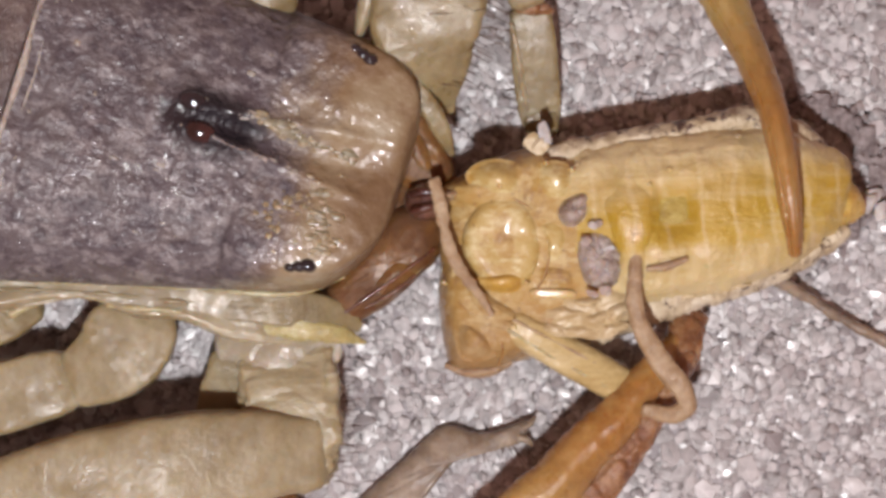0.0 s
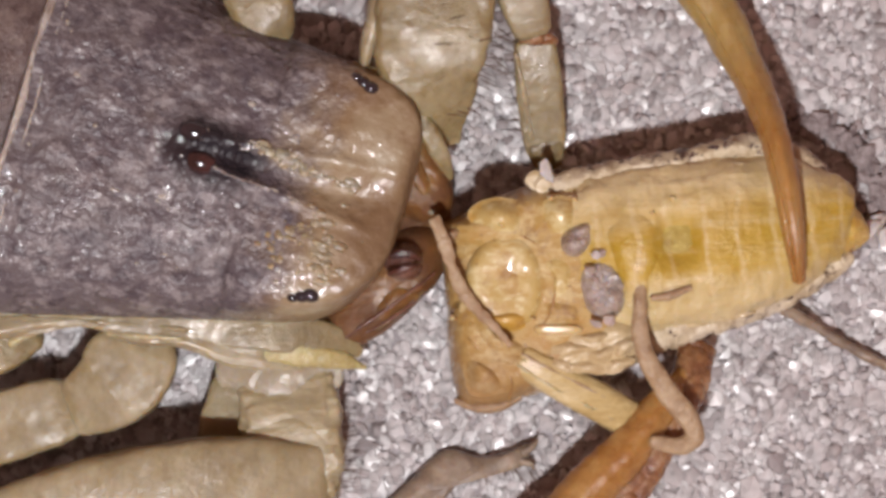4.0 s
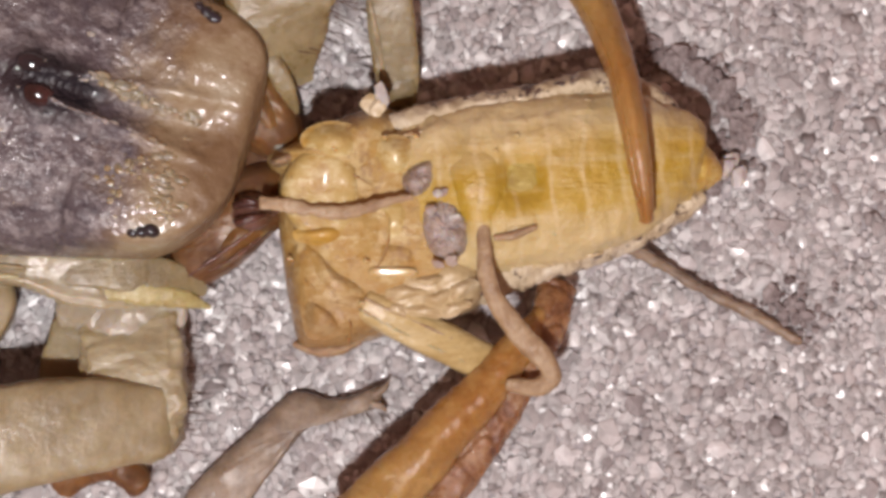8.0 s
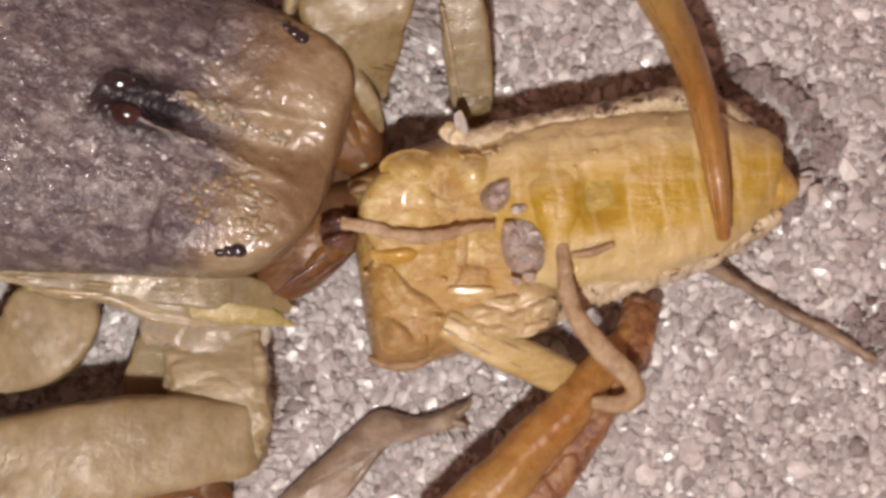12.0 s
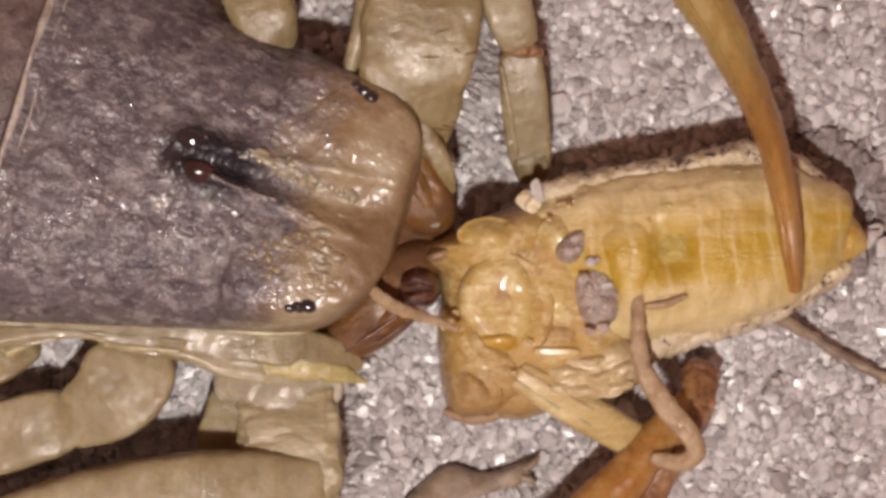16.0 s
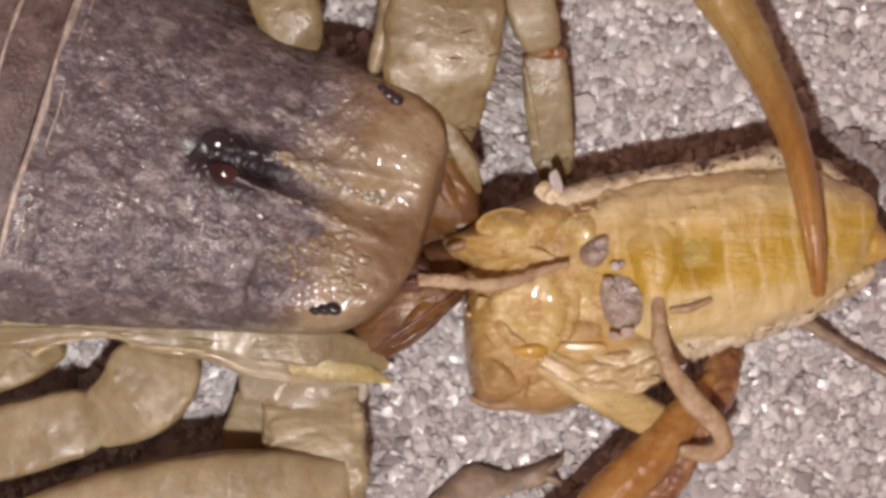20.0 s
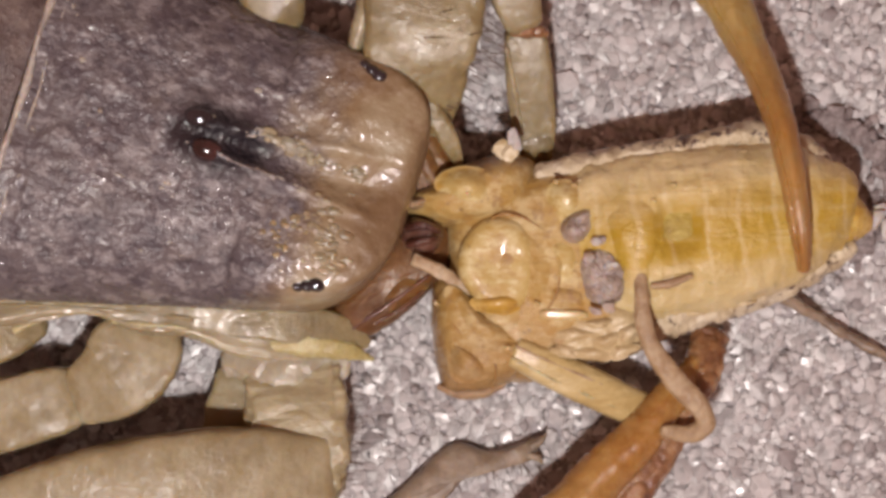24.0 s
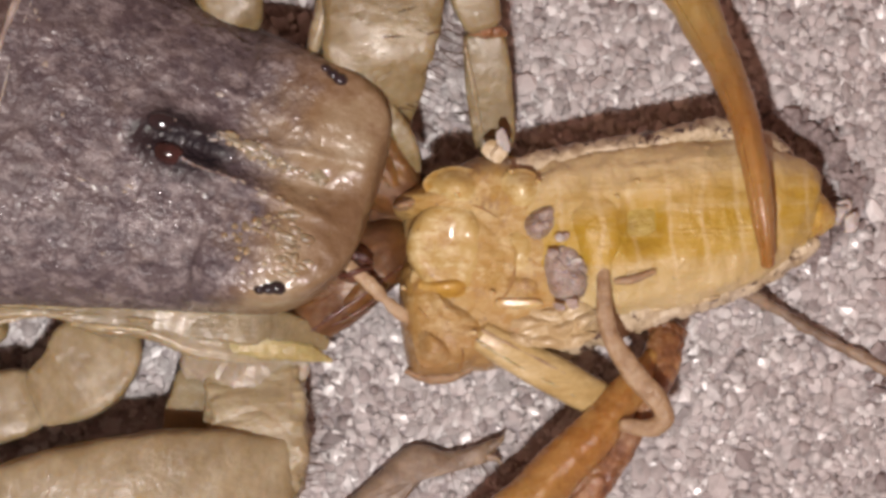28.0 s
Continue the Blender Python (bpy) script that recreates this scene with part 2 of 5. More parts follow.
FANG_BASE = skin("red_brown_jaw_tip", (0.07, 0.025, 0.018), (0.14, 0.06, 0.045), (0.22, 0.115, 0.085), 0.25, 1.5, 5.0, 0.06, 0.3, coat=0.9, gloss=0.06)
CLAW = skin("amber_claw_horn", (0.28, 0.125, 0.032), (0.36, 0.18, 0.05), (0.43, 0.245, 0.085), 0.3, 1.0, 5.0, 0.04, 0.35, stretch=(2.0, 0.5, 1), coat=0.3, fade=(1, 3.6, 5.6, (0.39, 0.30, 0.115)), gloss=0.08)
CLAW_NEAR = skin("honey_claw_horn", (0.27, 0.115, 0.03), (0.37, 0.18, 0.05), (0.46, 0.265, 0.09), 0.3, 1.0, 5.0, 0.05, 0.35, stretch=(1.4, 1.4, 1), coat=0.25, fade=(1, -4.6, -8.0, (0.46, 0.35, 0.14)), gloss=0.08)
CLAW_RED = skin("red_brown_claw_horn", (0.16, 0.06, 0.025), (0.28, 0.13, 0.055), (0.40, 0.23, 0.12), 0.25, 2.0, 8.0, 0.09, 0.3, coat=0.5, veins=1.5)


def flesh_material(name, gold, cream, amber, brown, wet=0.5, fade=True, film=False):
    """Torn soft tissue: gold ground with cream, amber and brown patches, fine strands and a broken wet film (film: an unbroken, smooth one)."""
    m, nt, b = material(name)
    c = ramp(nt, noisy(nt, 1.1, 6, 0.7), [(0.36, amber), (0.45, gold), (0.54, gold), (0.64, cream)])
    c = mix(nt, ramp(nt, noisy(nt, 2.2, 5, 0.7, (0.7, 1.3, 1)), [(0.52, (0, 0, 0)), (0.58, (0.85, 0.85, 0.85))]), c, cream)
    c = mix(nt, ramp(nt, noisy(nt, 1.7, 6, 0.75, (1.2, 0.8, 1)), [(0.53, (0, 0, 0)), (0.62, (0.75, 0.75, 0.75))]), c, brown)
    strand = noisy(nt, 4.5, 5, 0.7, (0.5, 1.5, 1))
    c = mix(nt, ramp(nt, strand, [(0.40, (0.8, 0.8, 0.8)), (0.5, (0, 0, 0))]), c, mix(nt, 0.7, c, amber))
    c = mix(nt, ramp(nt, noisy(nt, 3.4, 4, 0.6), [(0.66, (0, 0, 0)), (0.71, (0.8, 0.8, 0.8))]), c, mix(nt, 0.45, brown, (0.09, 0.05, 0.03)))
    if fade:
        # browner towards the bitten lower edge
        tc = nt.nodes.new("ShaderNodeTexCoord")
        sep = nt.nodes.new("ShaderNodeSeparateXYZ")
        nt.links.new(tc.outputs["Object"], sep.inputs[0])
        r = node(nt, "ShaderNodeMapRange")
        nt.links.new(sep.outputs[1], r.inputs["Value"])
        r.inputs["From Min"].default_value = -1.3 * MM
        r.inputs["From Max"].default_value = -3.3 * MM
        c = mix(nt, r.outputs[0], c, mix(nt, 0.7, c, brown))
    nt.links.new(c, b.inputs["Base Color"])
    add = nt.nodes.new("ShaderNodeMath")
    add.operation = "MULTIPLY_ADD"
    nt.links.new(noisy(nt, 1.9, 4, 0.6), add.inputs[0])
    add.inputs[1].default_value = 1.4
    nt.links.new(strand, add.inputs[2])
    bump(nt, b, add.outputs[0], 0.7, 0.05 if film else 0.09)
    nt.links.new(ramp(nt, noisy(nt, 2.6, 3), [(0.4, (0.55,) * 3), (0.62, (0.28,) * 3)]), b.inputs["Roughness"])
    if film:
        for link in list(b.inputs["Coat Normal"].links):
            nt.links.remove(link)
        b.inputs["Coat Weight"].default_value = wet
    else:
        nt.links.new(ramp(nt, noisy(nt, 1.8, 4, 0.6), [(0.44, (0.05,) * 3), (0.54, (wet,) * 3)]), b.inputs["Coat Weight"])
    b.inputs["Coat Roughness"].default_value = 0.12 if film else 0.07
    return m


FLESH = flesh_material("torn_golden_flesh", (0.435, 0.28, 0.09), (0.55, 0.415, 0.20), (0.39, 0.21, 0.045), (0.30, 0.17, 0.08), 0.8)
GLAZE = skin("wet_glaze", (0.50, 0.36, 0.17), (0.58, 0.45, 0.24), (0.66, 0.55, 0.34), 0.2, 0.9, 3.0, 0.01, 0.4, coat=1.0, depth=0.14, gloss=0.04)
BALL = flesh_material("wet_golden_bulb", (0.49, 0.35, 0.125), (0.61, 0.50, 0.26), (0.44, 0.255, 0.055), (0.38, 0.225, 0.08), 1.0, False, True)
CRUST = skin("pale_crusted_skin", (0.44, 0.34, 0.21), (0.58, 0.48, 0.33), (0.70, 0.62, 0.49), 0.45, 1.8, 6.0, 0.10, blotch=((0.10, 0.055, 0.042), 0.55), coat=0.2)
SHANK = skin("straw_shank", (0.40, 0.275, 0.11), (0.50, 0.375, 0.17), (0.62, 0.50, 0.28), 0.28, 1.0, 5.0, 0.06, stretch=(0.5, 1.6, 1), coat=0.5, depth=0.14, gloss=0.06)
DULL_LEG = skin("dull_brown_leg", (0.25, 0.155, 0.09), (0.37, 0.25, 0.15), (0.47, 0.34, 0.215), 0.4, 1.8, 9.0, 0.06, 0.25)
DULL_OLIVE = skin("dull_olive_horn", (0.11, 0.08, 0.04), (0.19, 0.145, 0.075), (0.28, 0.22, 0.13), 0.3, 1.2, 4.0, 0.06, 0.4, coat=0.3)
STRAW_LEG = skin("straw_brown_leg", (0.27, 0.165, 0.09), (0.37, 0.25, 0.145), (0.48, 0.36, 0.235), 0.45, 2.2, 6.0, 0.09, 0.1, coat=0.1, gloss=0.1)
DEAD_LEG = skin("grey_brown_leg", (0.14, 0.095, 0.07), (0.25, 0.185, 0.135), (0.37, 0.29, 0.22), 0.45, 1.2, 5.0, 0.05, 0.3, coat=0.08)
# damp grains; the dark tone also stands in for shadow in the hollow
DAMP_SHADED = skin("damp_shaded_sand", (0.12, 0.09, 0.09), (0.24, 0.20, 0.20), (0.38, 0.33, 0.33), 0.3, 3.0, 12.0, 0.08)
EYE = skin("black_eye", (0.01, 0.008, 0.01), (0.015, 0.012, 0.016), (0.03, 0.02, 0.025), 0.12, 2.0, 6.0, 0.01, coat=1.0)
EYE_RED = skin("red_brown_eye", (0.012, 0.005, 0.005), (0.03, 0.010, 0.010), (0.06, 0.02, 0.02), 0.15, 2.0, 6.0, 0.01, coat=1.0)
BRISTLE = skin("dark_bristle", (0.05, 0.025, 0.015), (0.10, 0.05, 0.03), (0.18, 0.10, 0.06), 0.4, 2.0, 8.0, 0.01)


def abdomen_material():
    """Cream-yellow skin with a deep yellow stripe down the middle, long fibres and faint pale cross lines."""
    m, nt, b = material("yellow_ringed_skin")
    tc = nt.nodes.new("ShaderNodeTexCoord")
    mp = node(nt, "ShaderNodeMapping")
    mp.inputs["Rotation"].default_value = (0, 0, radians(-7))
    nt.links.new(tc.outputs["Object"], mp.inputs[0])
    sep = nt.nodes.new("ShaderNodeSeparateXYZ")
    nt.links.new(mp.outputs[0], sep.inputs[0])
    wob = nt.nodes.new("ShaderNodeMath")
    wob.operation = "MULTIPLY_ADD"
    nt.links.new(noisy(nt, 0.9, 5, 0.65), wob.inputs[0])
    wob.inputs[1].default_value = 0.9 * MM
    nt.links.new(sep.outputs[1], wob.inputs[2])
    r = node(nt, "ShaderNodeMapRange")
    nt.links.new(wob.outputs[0], r.inputs["Value"])
    r.inputs["From Min"].default_value = -1.0 * MM
    r.inputs["From Max"].default_value = 2.4 * MM
    c = ramp(nt, r.outputs[0], [(0.0, (0.56, 0.46, 0.25)), (0.20, (0.49, 0.37, 0.15)), (0.31, (0.46, 0.31, 0.045)), (0.48, (0.43, 0.28, 0.028)), (0.62, (0.475, 0.335, 0.10)), (0.80, (0.58, 0.475, 0.265))])
    # long fibres run from the thorax to the tail
    fibre = noisy(nt, 1.0, 5, 0.7, (0.22, 3.4, 1))
    c = mix(nt, ramp(nt, fibre, [(0.46, (0, 0, 0)), (0.68, (0.5, 0.5, 0.5))]), c, (0.58, 0.49, 0.285))
    c = mix(nt, ramp(nt, noisy(nt, 1.6, 5, 0.7), [(0.52, (0, 0, 0)), (0.74, (0.45, 0.45, 0.45))]), c, (0.41, 0.295, 0.05))
    w = nt.nodes.new("ShaderNodeTexWave")
    w.bands_direction = "X"
    for key, val in (("Scale", 1000 * 0.43), ("Distortion", 2.4), ("Detail", 4.0), ("Detail Scale", 2.2)):
        w.inputs[key].default_value = val
    nt.links.new(mp.outputs[0], w.inputs["Vector"])
    lines = ramp(nt, w.outputs["Fac"], [(0.90, (0, 0, 0)), (1.0, (0.30, 0.30, 0.30))])
    c = mix(nt, lines, c, (0.66, 0.56, 0.35))
    c = mix(nt, 1.0, c, (1.0, 0.955, 0.93), "MULTIPLY")
    nt.links.new(c, b.inputs["Base Color"])
    add = nt.nodes.new("ShaderNodeMath")
    add.operation = "MULTIPLY_ADD"
    nt.links.new(fibre, add.inputs[0])
    add.inputs[1].default_value = 0.7
    nt.links.new(noisy(nt, 5.0, 4, 0.65), add.inputs[2])
    bump(nt, b, add.outputs[0], 0.6, 0.09)
    nt.links.new(ramp(nt, noisy(nt, 3.0, 3), [(0.35, (0.6,) * 3), (0.65, (0.34,) * 3)]), b.inputs["Roughness"])
    b.inputs["Subsurface Weight"].default_value = 0.2
    b.inputs["Subsurface Radius"].default_value = (1.0, 0.6, 0.25)
    b.inputs["Subsurface Scale"].default_value = 0.18 * MM
    nt.links.new(ramp(nt, noisy(nt, 1.5, 4, 0.6), [(0.46, (0.08,) * 3), (0.60, (0.7,) * 3)]), b.inputs["Coat Weight"])
    b.inputs["Coat Roughness"].default_value = 0.06
    return m


ABDOMEN = abdomen_material()
TAIL = skin("orange_tail_horn", (0.46, 0.26, 0.05), (0.58, 0.38, 0.09), (0.66, 0.50, 0.20), 0.3, 1.5, 8.0, 0.06, 0.3, coat=0.2)


# ---- shaping ----
def P(a, b, h=0.0):
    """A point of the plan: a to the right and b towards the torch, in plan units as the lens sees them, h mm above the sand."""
    f = 1 - h / REACH
    return Vector(((a - 784) * U * f * MM, (441 - b) * U * f * MM, h * MM))


def spline(vals, n):
    """n even samples of a Catmull-Rom curve through the rows of vals."""
    v = np.array(vals, float)
    v = np.vstack([2 * v[0] - v[1], v, 2 * v[-1] - v[-2]])
    out = []
    k = len(v) - 3
    for i in range(n):
        x = i / (n - 1) * k
        j = min(int(x), k - 1)
        t = x - j
        p0, p1, p2, p3 = v[j:j + 4]
        out.append(0.5 * (2 * p1 + (p2 - p0) * t + (2 * p0 - 5 * p1 + 4 * p2 - p3) * t * t + (3 * p1 - p0 - 3 * p2 + p3) * t ** 3))
    return out


def loft(stations, n=24, ring=16, rough=0.0, grain=1.5, power=2.0, tweak=None, caps=0.5, place=P):
    """A rounded limb: stations (a, b, h, half width, half height), a, b and half width in plan units, h and half height in mm."""
    bm = bmesh.new()
    n, ring = int(n * 1.8), int(ring * 1.5)
    st = spline(stations, n)
    pts = [place(*s[:3]) for s in st]
    rings = []
    seed = Vector((stations[0][0], stations[0][1], len(stations))) * 0.37
    for i, s in enumerate(st):
        d = (pts[min(i + 1, n - 1)] - pts[max(i - 1, 0)]).normalized()
        side = d.cross(Vector((0, 0, 1)))
        side = side.normalized() if side.length > 1e-6 else Vector((1, 0, 0))
        up = side.cross(d).normalized()
        w, hh = max(s[3], 0.5) * U * MM, max(s[4], 0.005) * MM
        row = []
        for j in range(ring):
            q = 2 * math.pi * j / ring
            c, z = math.cos(q), math.sin(q)
            c = math.copysign(abs(c) ** (2 / power), c)
            z = math.copysign(abs(z) ** (2 / power), z)
            k = 1 + (tweak(i / (n - 1), q) if tweak else 0)
            p = pts[i] + side * (c * w * k) + up * (z * hh * k)
            if rough:
                v = p * (1000 * grain) + seed
                k = 2 * noise.noise(v) + 0.9 * noise.noise(v * 2.7) + 0.5 * noise.noise(v * 6.1) - 0.8 * max(0, 0.25 - abs(noise.noise(v * 1.4 + Vector((7, 3, 1)))))
                p = p + (p - pts[i]) * (rough * k)
            row.append(bm.verts.new(p))
        rings.append(row)
    for r0, r1 in zip(rings, rings[1:]):
        for j in range(ring):
            bm.faces.new((r0[j], r0[(j + 1) % ring], r1[(j + 1) % ring], r1[j]))
    for row, i, j in ((rings[0], 0, 1), (rings[-1], -1, -2)):
        reach = (st[i][3] * U * MM) * caps
        d = (pts[i] - pts[j]).normalized()
        mid = [bm.verts.new(pts[i] + (v.co - pts[i]) * 0.6 + d * reach * 0.7) for v in row]
        tip = bm.verts.new(pts[i] + d * reach)
        for q in range(ring):
            bm.faces.new((row[q], row[(q + 1) % ring], mid[(q + 1) % ring], mid[q]))
            bm.faces.new((mid[q], mid[(q + 1) % ring], tip))
    bmesh.ops.recalc_face_normals(bm, faces=bm.faces)
    return bm


def slab(outline, low, top, power=4.0, n=72, rings=16, rough=0.02, grain=1.6, lean=(0.0, 0.0), hollow=0.0, soft=False):
    """A plate or cushion with a free outline (plan units), rounded at its edge: it rises from low to top mm.
    lean: mm of rise per 100 units along a and b; hollow: mm by which its middle sinks; soft: it swells out of what it lies on, with no edge."""
    o = np.array(outline, float)
    k = len(o)
    ring = []
    for i in range(n):
        x = i / n * k
        j, t = int(x), x - int(x)
        p0, p1, p2, p3 = (o[(j + q - 1) % k] for q in range(4))
        ring.append(0.5 * (2 * p1 + (p2 - p0) * t + (2 * p0 - 5 * p1 + 4 * p2 - p3) * t * t + (3 * p1 - p0 - 3 * p2 + p3) * t ** 3))
    ring = np.array(ring)
    c = ring.mean(axis=0)
    bm = bmesh.new()
    rows = []
    for i in range(1, rings + 1):
        r = math.sin(i / rings * math.pi / 2)
        row = []
        for a, b in c + (ring - c) * r:
            lift = max(0.0, 1 - r ** power) ** (1.6 if soft else 1 / power)
            z = low + (top - low) * lift - hollow * max(0.0, 1 - r * r) ** 2
            z += (lean[0] * (a - c[0]) + lean[1] * (b - c[1])) * 0.01 * lift
            v = Vector((a, b, 0)) * 0.012 * grain
            z += rough * lift * (2 * noise.noise(v) + noise.noise(v * 2.7) + 0.6 * noise.noise(v * 6.3))
            row.append(bm.verts.new(P(a, b, max(z, 0.02))))
        rows.append(row)
    mid = bm.verts.new(P(c[0], c[1], top - hollow))
    for j in range(n):
        bm.faces.new((mid, rows[0][j], rows[0][(j + 1) % n]))
    for r0, r1 in zip(rows, rows[1:]):
        for j in range(n):
            bm.faces.new((r0[j], r1[j], r1[(j + 1) % n], r0[(j + 1) % n]))
    bm.faces.new(rows[-1])
    bmesh.ops.recalc_face_normals(bm, faces=bm.faces)
    return bm


def oval(a, b, ra, rb, turn=0.0, count=14, jag=0.04):
    """The outline of a slightly uneven oval."""
    q0 = radians(turn)
    out = []
    for i in range(count):
        q = 2 * math.pi * i / count
        k = 1 + jag * math.sin(3 * q + a) + 0.5 * jag * math.sin(5 * q + b)
        x, y = ra * math.cos(q) * k, rb * math.sin(q) * k
        out.append((a + x * math.cos(q0) - y * math.sin(q0), b + x * math.sin(q0) + y * math.cos(q0)))
    return out


def part(name, bm, mat, parent=None, label="", smooth=True):
    me = bpy.data.meshes.new(name)
    bm.to_mesh(me)
    bm.free()
    me.materials.append(mat)
    me.polygons.foreach_set("use_smooth", [smooth] * len(me.polygons))
    ob = new(name, me)
    if parent:
        ob.parent = parent
    if label:
        ob["label"] = label
    return ob


def thing(name, label, category, group="", at=(0, 0, 0)):
    e = new(name)
    e.empty_display_size = 0.002
    e.location = at
    return tagged(e, label, category, group)


def bristles(name, roots, parent, mat, length=0.5, thick=0.012, lean=(0, 0, 1), spread=0.5):
    bm = bmesh.new()
    for r in roots:
        d = (Vector(lean) + Vector((random.uniform(-1, 1), random.uniform(-1, 1), random.uniform(-0.2, 0.6))) * spread).normalized()
        l = length * random.uniform(0.6, 1.3) * MM
        s = d.orthogonal().normalized() * thick * MM
        u = d.cross(s)
        ring = [bm.verts.new(r + s * math.cos(q) + u * math.sin(q)) for q in (0, 2.1, 4.2)]
        tip = bm.verts.new(r + d * l + Vector((0, 0, -0.1 * l)))
        for i in range(3):
            bm.faces.new((ring[i], ring[(i + 1) % 3], tip))
    return part(name, bm, mat, parent)


# ---- ground ----
def grain_shapes(count, sub):
    """Angular grains: balls cut flat by a few planes, low and broad."""
    out = []
    for i in range(count):
        bm = bmesh.new()
        bmesh.ops.create_icosphere(bm, subdivisions=sub, radius=1)
        v = np.array([p.co[:] for p in bm.verts])
        f = np.array([[q.index for q in p.verts] for p in bm.faces])
        bm.free()
        for k in range(9):
            d = np.random.normal(size=3) * (1, 1, 0.7)
            if k == 0:
                d = np.array([np.random.normal() * 0.25, np.random.normal() * 0.25, 1.0])
            d /= np.linalg.norm(d)
            lim = np.random.uniform(0.5, 0.8)
            v = v - np.outer(np.maximum(v @ d - lim, 0), d)
        v = v * (1 + 0.02 * np.random.normal(size=(len(v), 1)))
        v = v * np.array([1.25, np.random.uniform(0.75, 1.15), np.random.uniform(0.24, 0.36)])
        out.append((v, f))
    return out


def scatter(name, places, sizes, mat, smooth=0.15, sub=1, parent=None):
    shapes = grain_shapes(24, sub)
    vs, fs, sm, base = [], [], [], 0
    for (x, y, z), r in zip(places, sizes):
        v, f = shapes[np.random.randint(24)]
        e = Euler((np.random.normal() * 0.13, np.random.normal() * 0.13, np.random.uniform(0, 6.28)))
        v = (v * r) @ np.array(e.to_matrix()).T + (x, y, z)
        vs.append(v)
        fs.append(f + base)
        sm.append(np.full(len(f), np.random.rand() < smooth))
        base += len(v)
    vs, fs, sm = np.concatenate(vs), np.concatenate(fs), np.concatenate(sm)
    me = bpy.data.meshes.new(name)
    me.vertices.add(len(vs))
    me.vertices.foreach_set("co", vs.ravel())
    me.loops.add(fs.size)
    me.loops.foreach_set("vertex_index", fs.ravel().astype(np.int32))
    me.polygons.add(len(fs))
    me.polygons.foreach_set("loop_start", np.arange(0, fs.size, 3, dtype=np.int32))
    me.polygons.foreach_set("use_smooth", sm)
    me.update(calc_edges=True)
    me.validate()
    me.materials.append(mat)
    ob = new(name, me)
    if parent:
        ob.parent = parent
    return ob


def build_ground():
    bm = bmesh.new()
    n = 80
    ext = [0.013 * math.sinh(i / n * 8.2) / math.sinh(1.6) for i in range(-n, n + 1)]
    grid = []
    for y in ext:
        grid.append([bm.verts.new((x, y, (-0.14 + 0.06 * noise.noise(Vector((x, y, 0)) * 900)) * MM)) for x in ext])
    for r0, r1 in zip(grid, grid[1:]):
        for i in range(len(r0) - 1):
            bm.faces.new((r0[i], r0[i + 1], r1[i + 1], r1[i]))
    g = part("ground", bm, BED)
    tagged(g, "pale grey sand bed reaching away on all sides", "ground", kind="structure")
    places, sizes = [], []
    step = 13.5
    for layer in range(2):
        b = -110.0
        while b < 980:
            a = -90.0
            while a < 1920:
                r = 0.124 * math.exp(np.random.normal() * 0.34) * (1.1 if layer == 0 else 1.0)
                p = P(a + np.random.uniform(-8, 8), b + np.random.uniform(-8, 8))
                z = (-0.09 + 0.08 * noise.noise(p * 700) + np.random.uniform(-0.025, 0.025) + (0.03 if layer else 0)) * MM
                if layer == 0 or np.random.rand() < 0.45:
                    places.append((p.x, p.y, z))
                    sizes.append(r * MM)
                a += step
            b += step
    s = scatter("sand", places, sizes, SAND)
    tagged(s, "loose pale quartz sand grains, some glinting", "sand", kind="stuff")


build_ground()


def damp_shaded_patch():
    """Damp grains heaped round the prey's tail, coloured darker still for the shadow there."""
    places, sizes = [], []
    for _ in range(170):
        q = np.random.uniform(-1.9, 1.2)
        d = np.random.normal(0, 14)
        a, b = 1405 + (140 + d) * math.cos(q), 310 + (120 + d) * math.sin(q)
        p = P(a, b)
        places.append((p.x, p.y, np.random.uniform(0.02, 0.16) * MM))
        sizes.append(0.13 * math.exp(np.random.normal() * 0.3) * MM)
    for _ in range(70):
        p = P(1640 + np.random.normal(0, 34), 626 + np.random.normal(0, 24))
        places.append((p.x, p.y, np.random.uniform(0.02, 0.10) * MM))
        sizes.append(0.09 * math.exp(np.random.normal() * 0.3) * MM)
    tagged(scatter("damp_shaded_sand", places, sizes, DAMP_SHADED), "damp sand grains heaped by the prey, dark partly for shadow", "sand", kind="stuff")


damp_shaded_patch()


# ---- scorpion ----


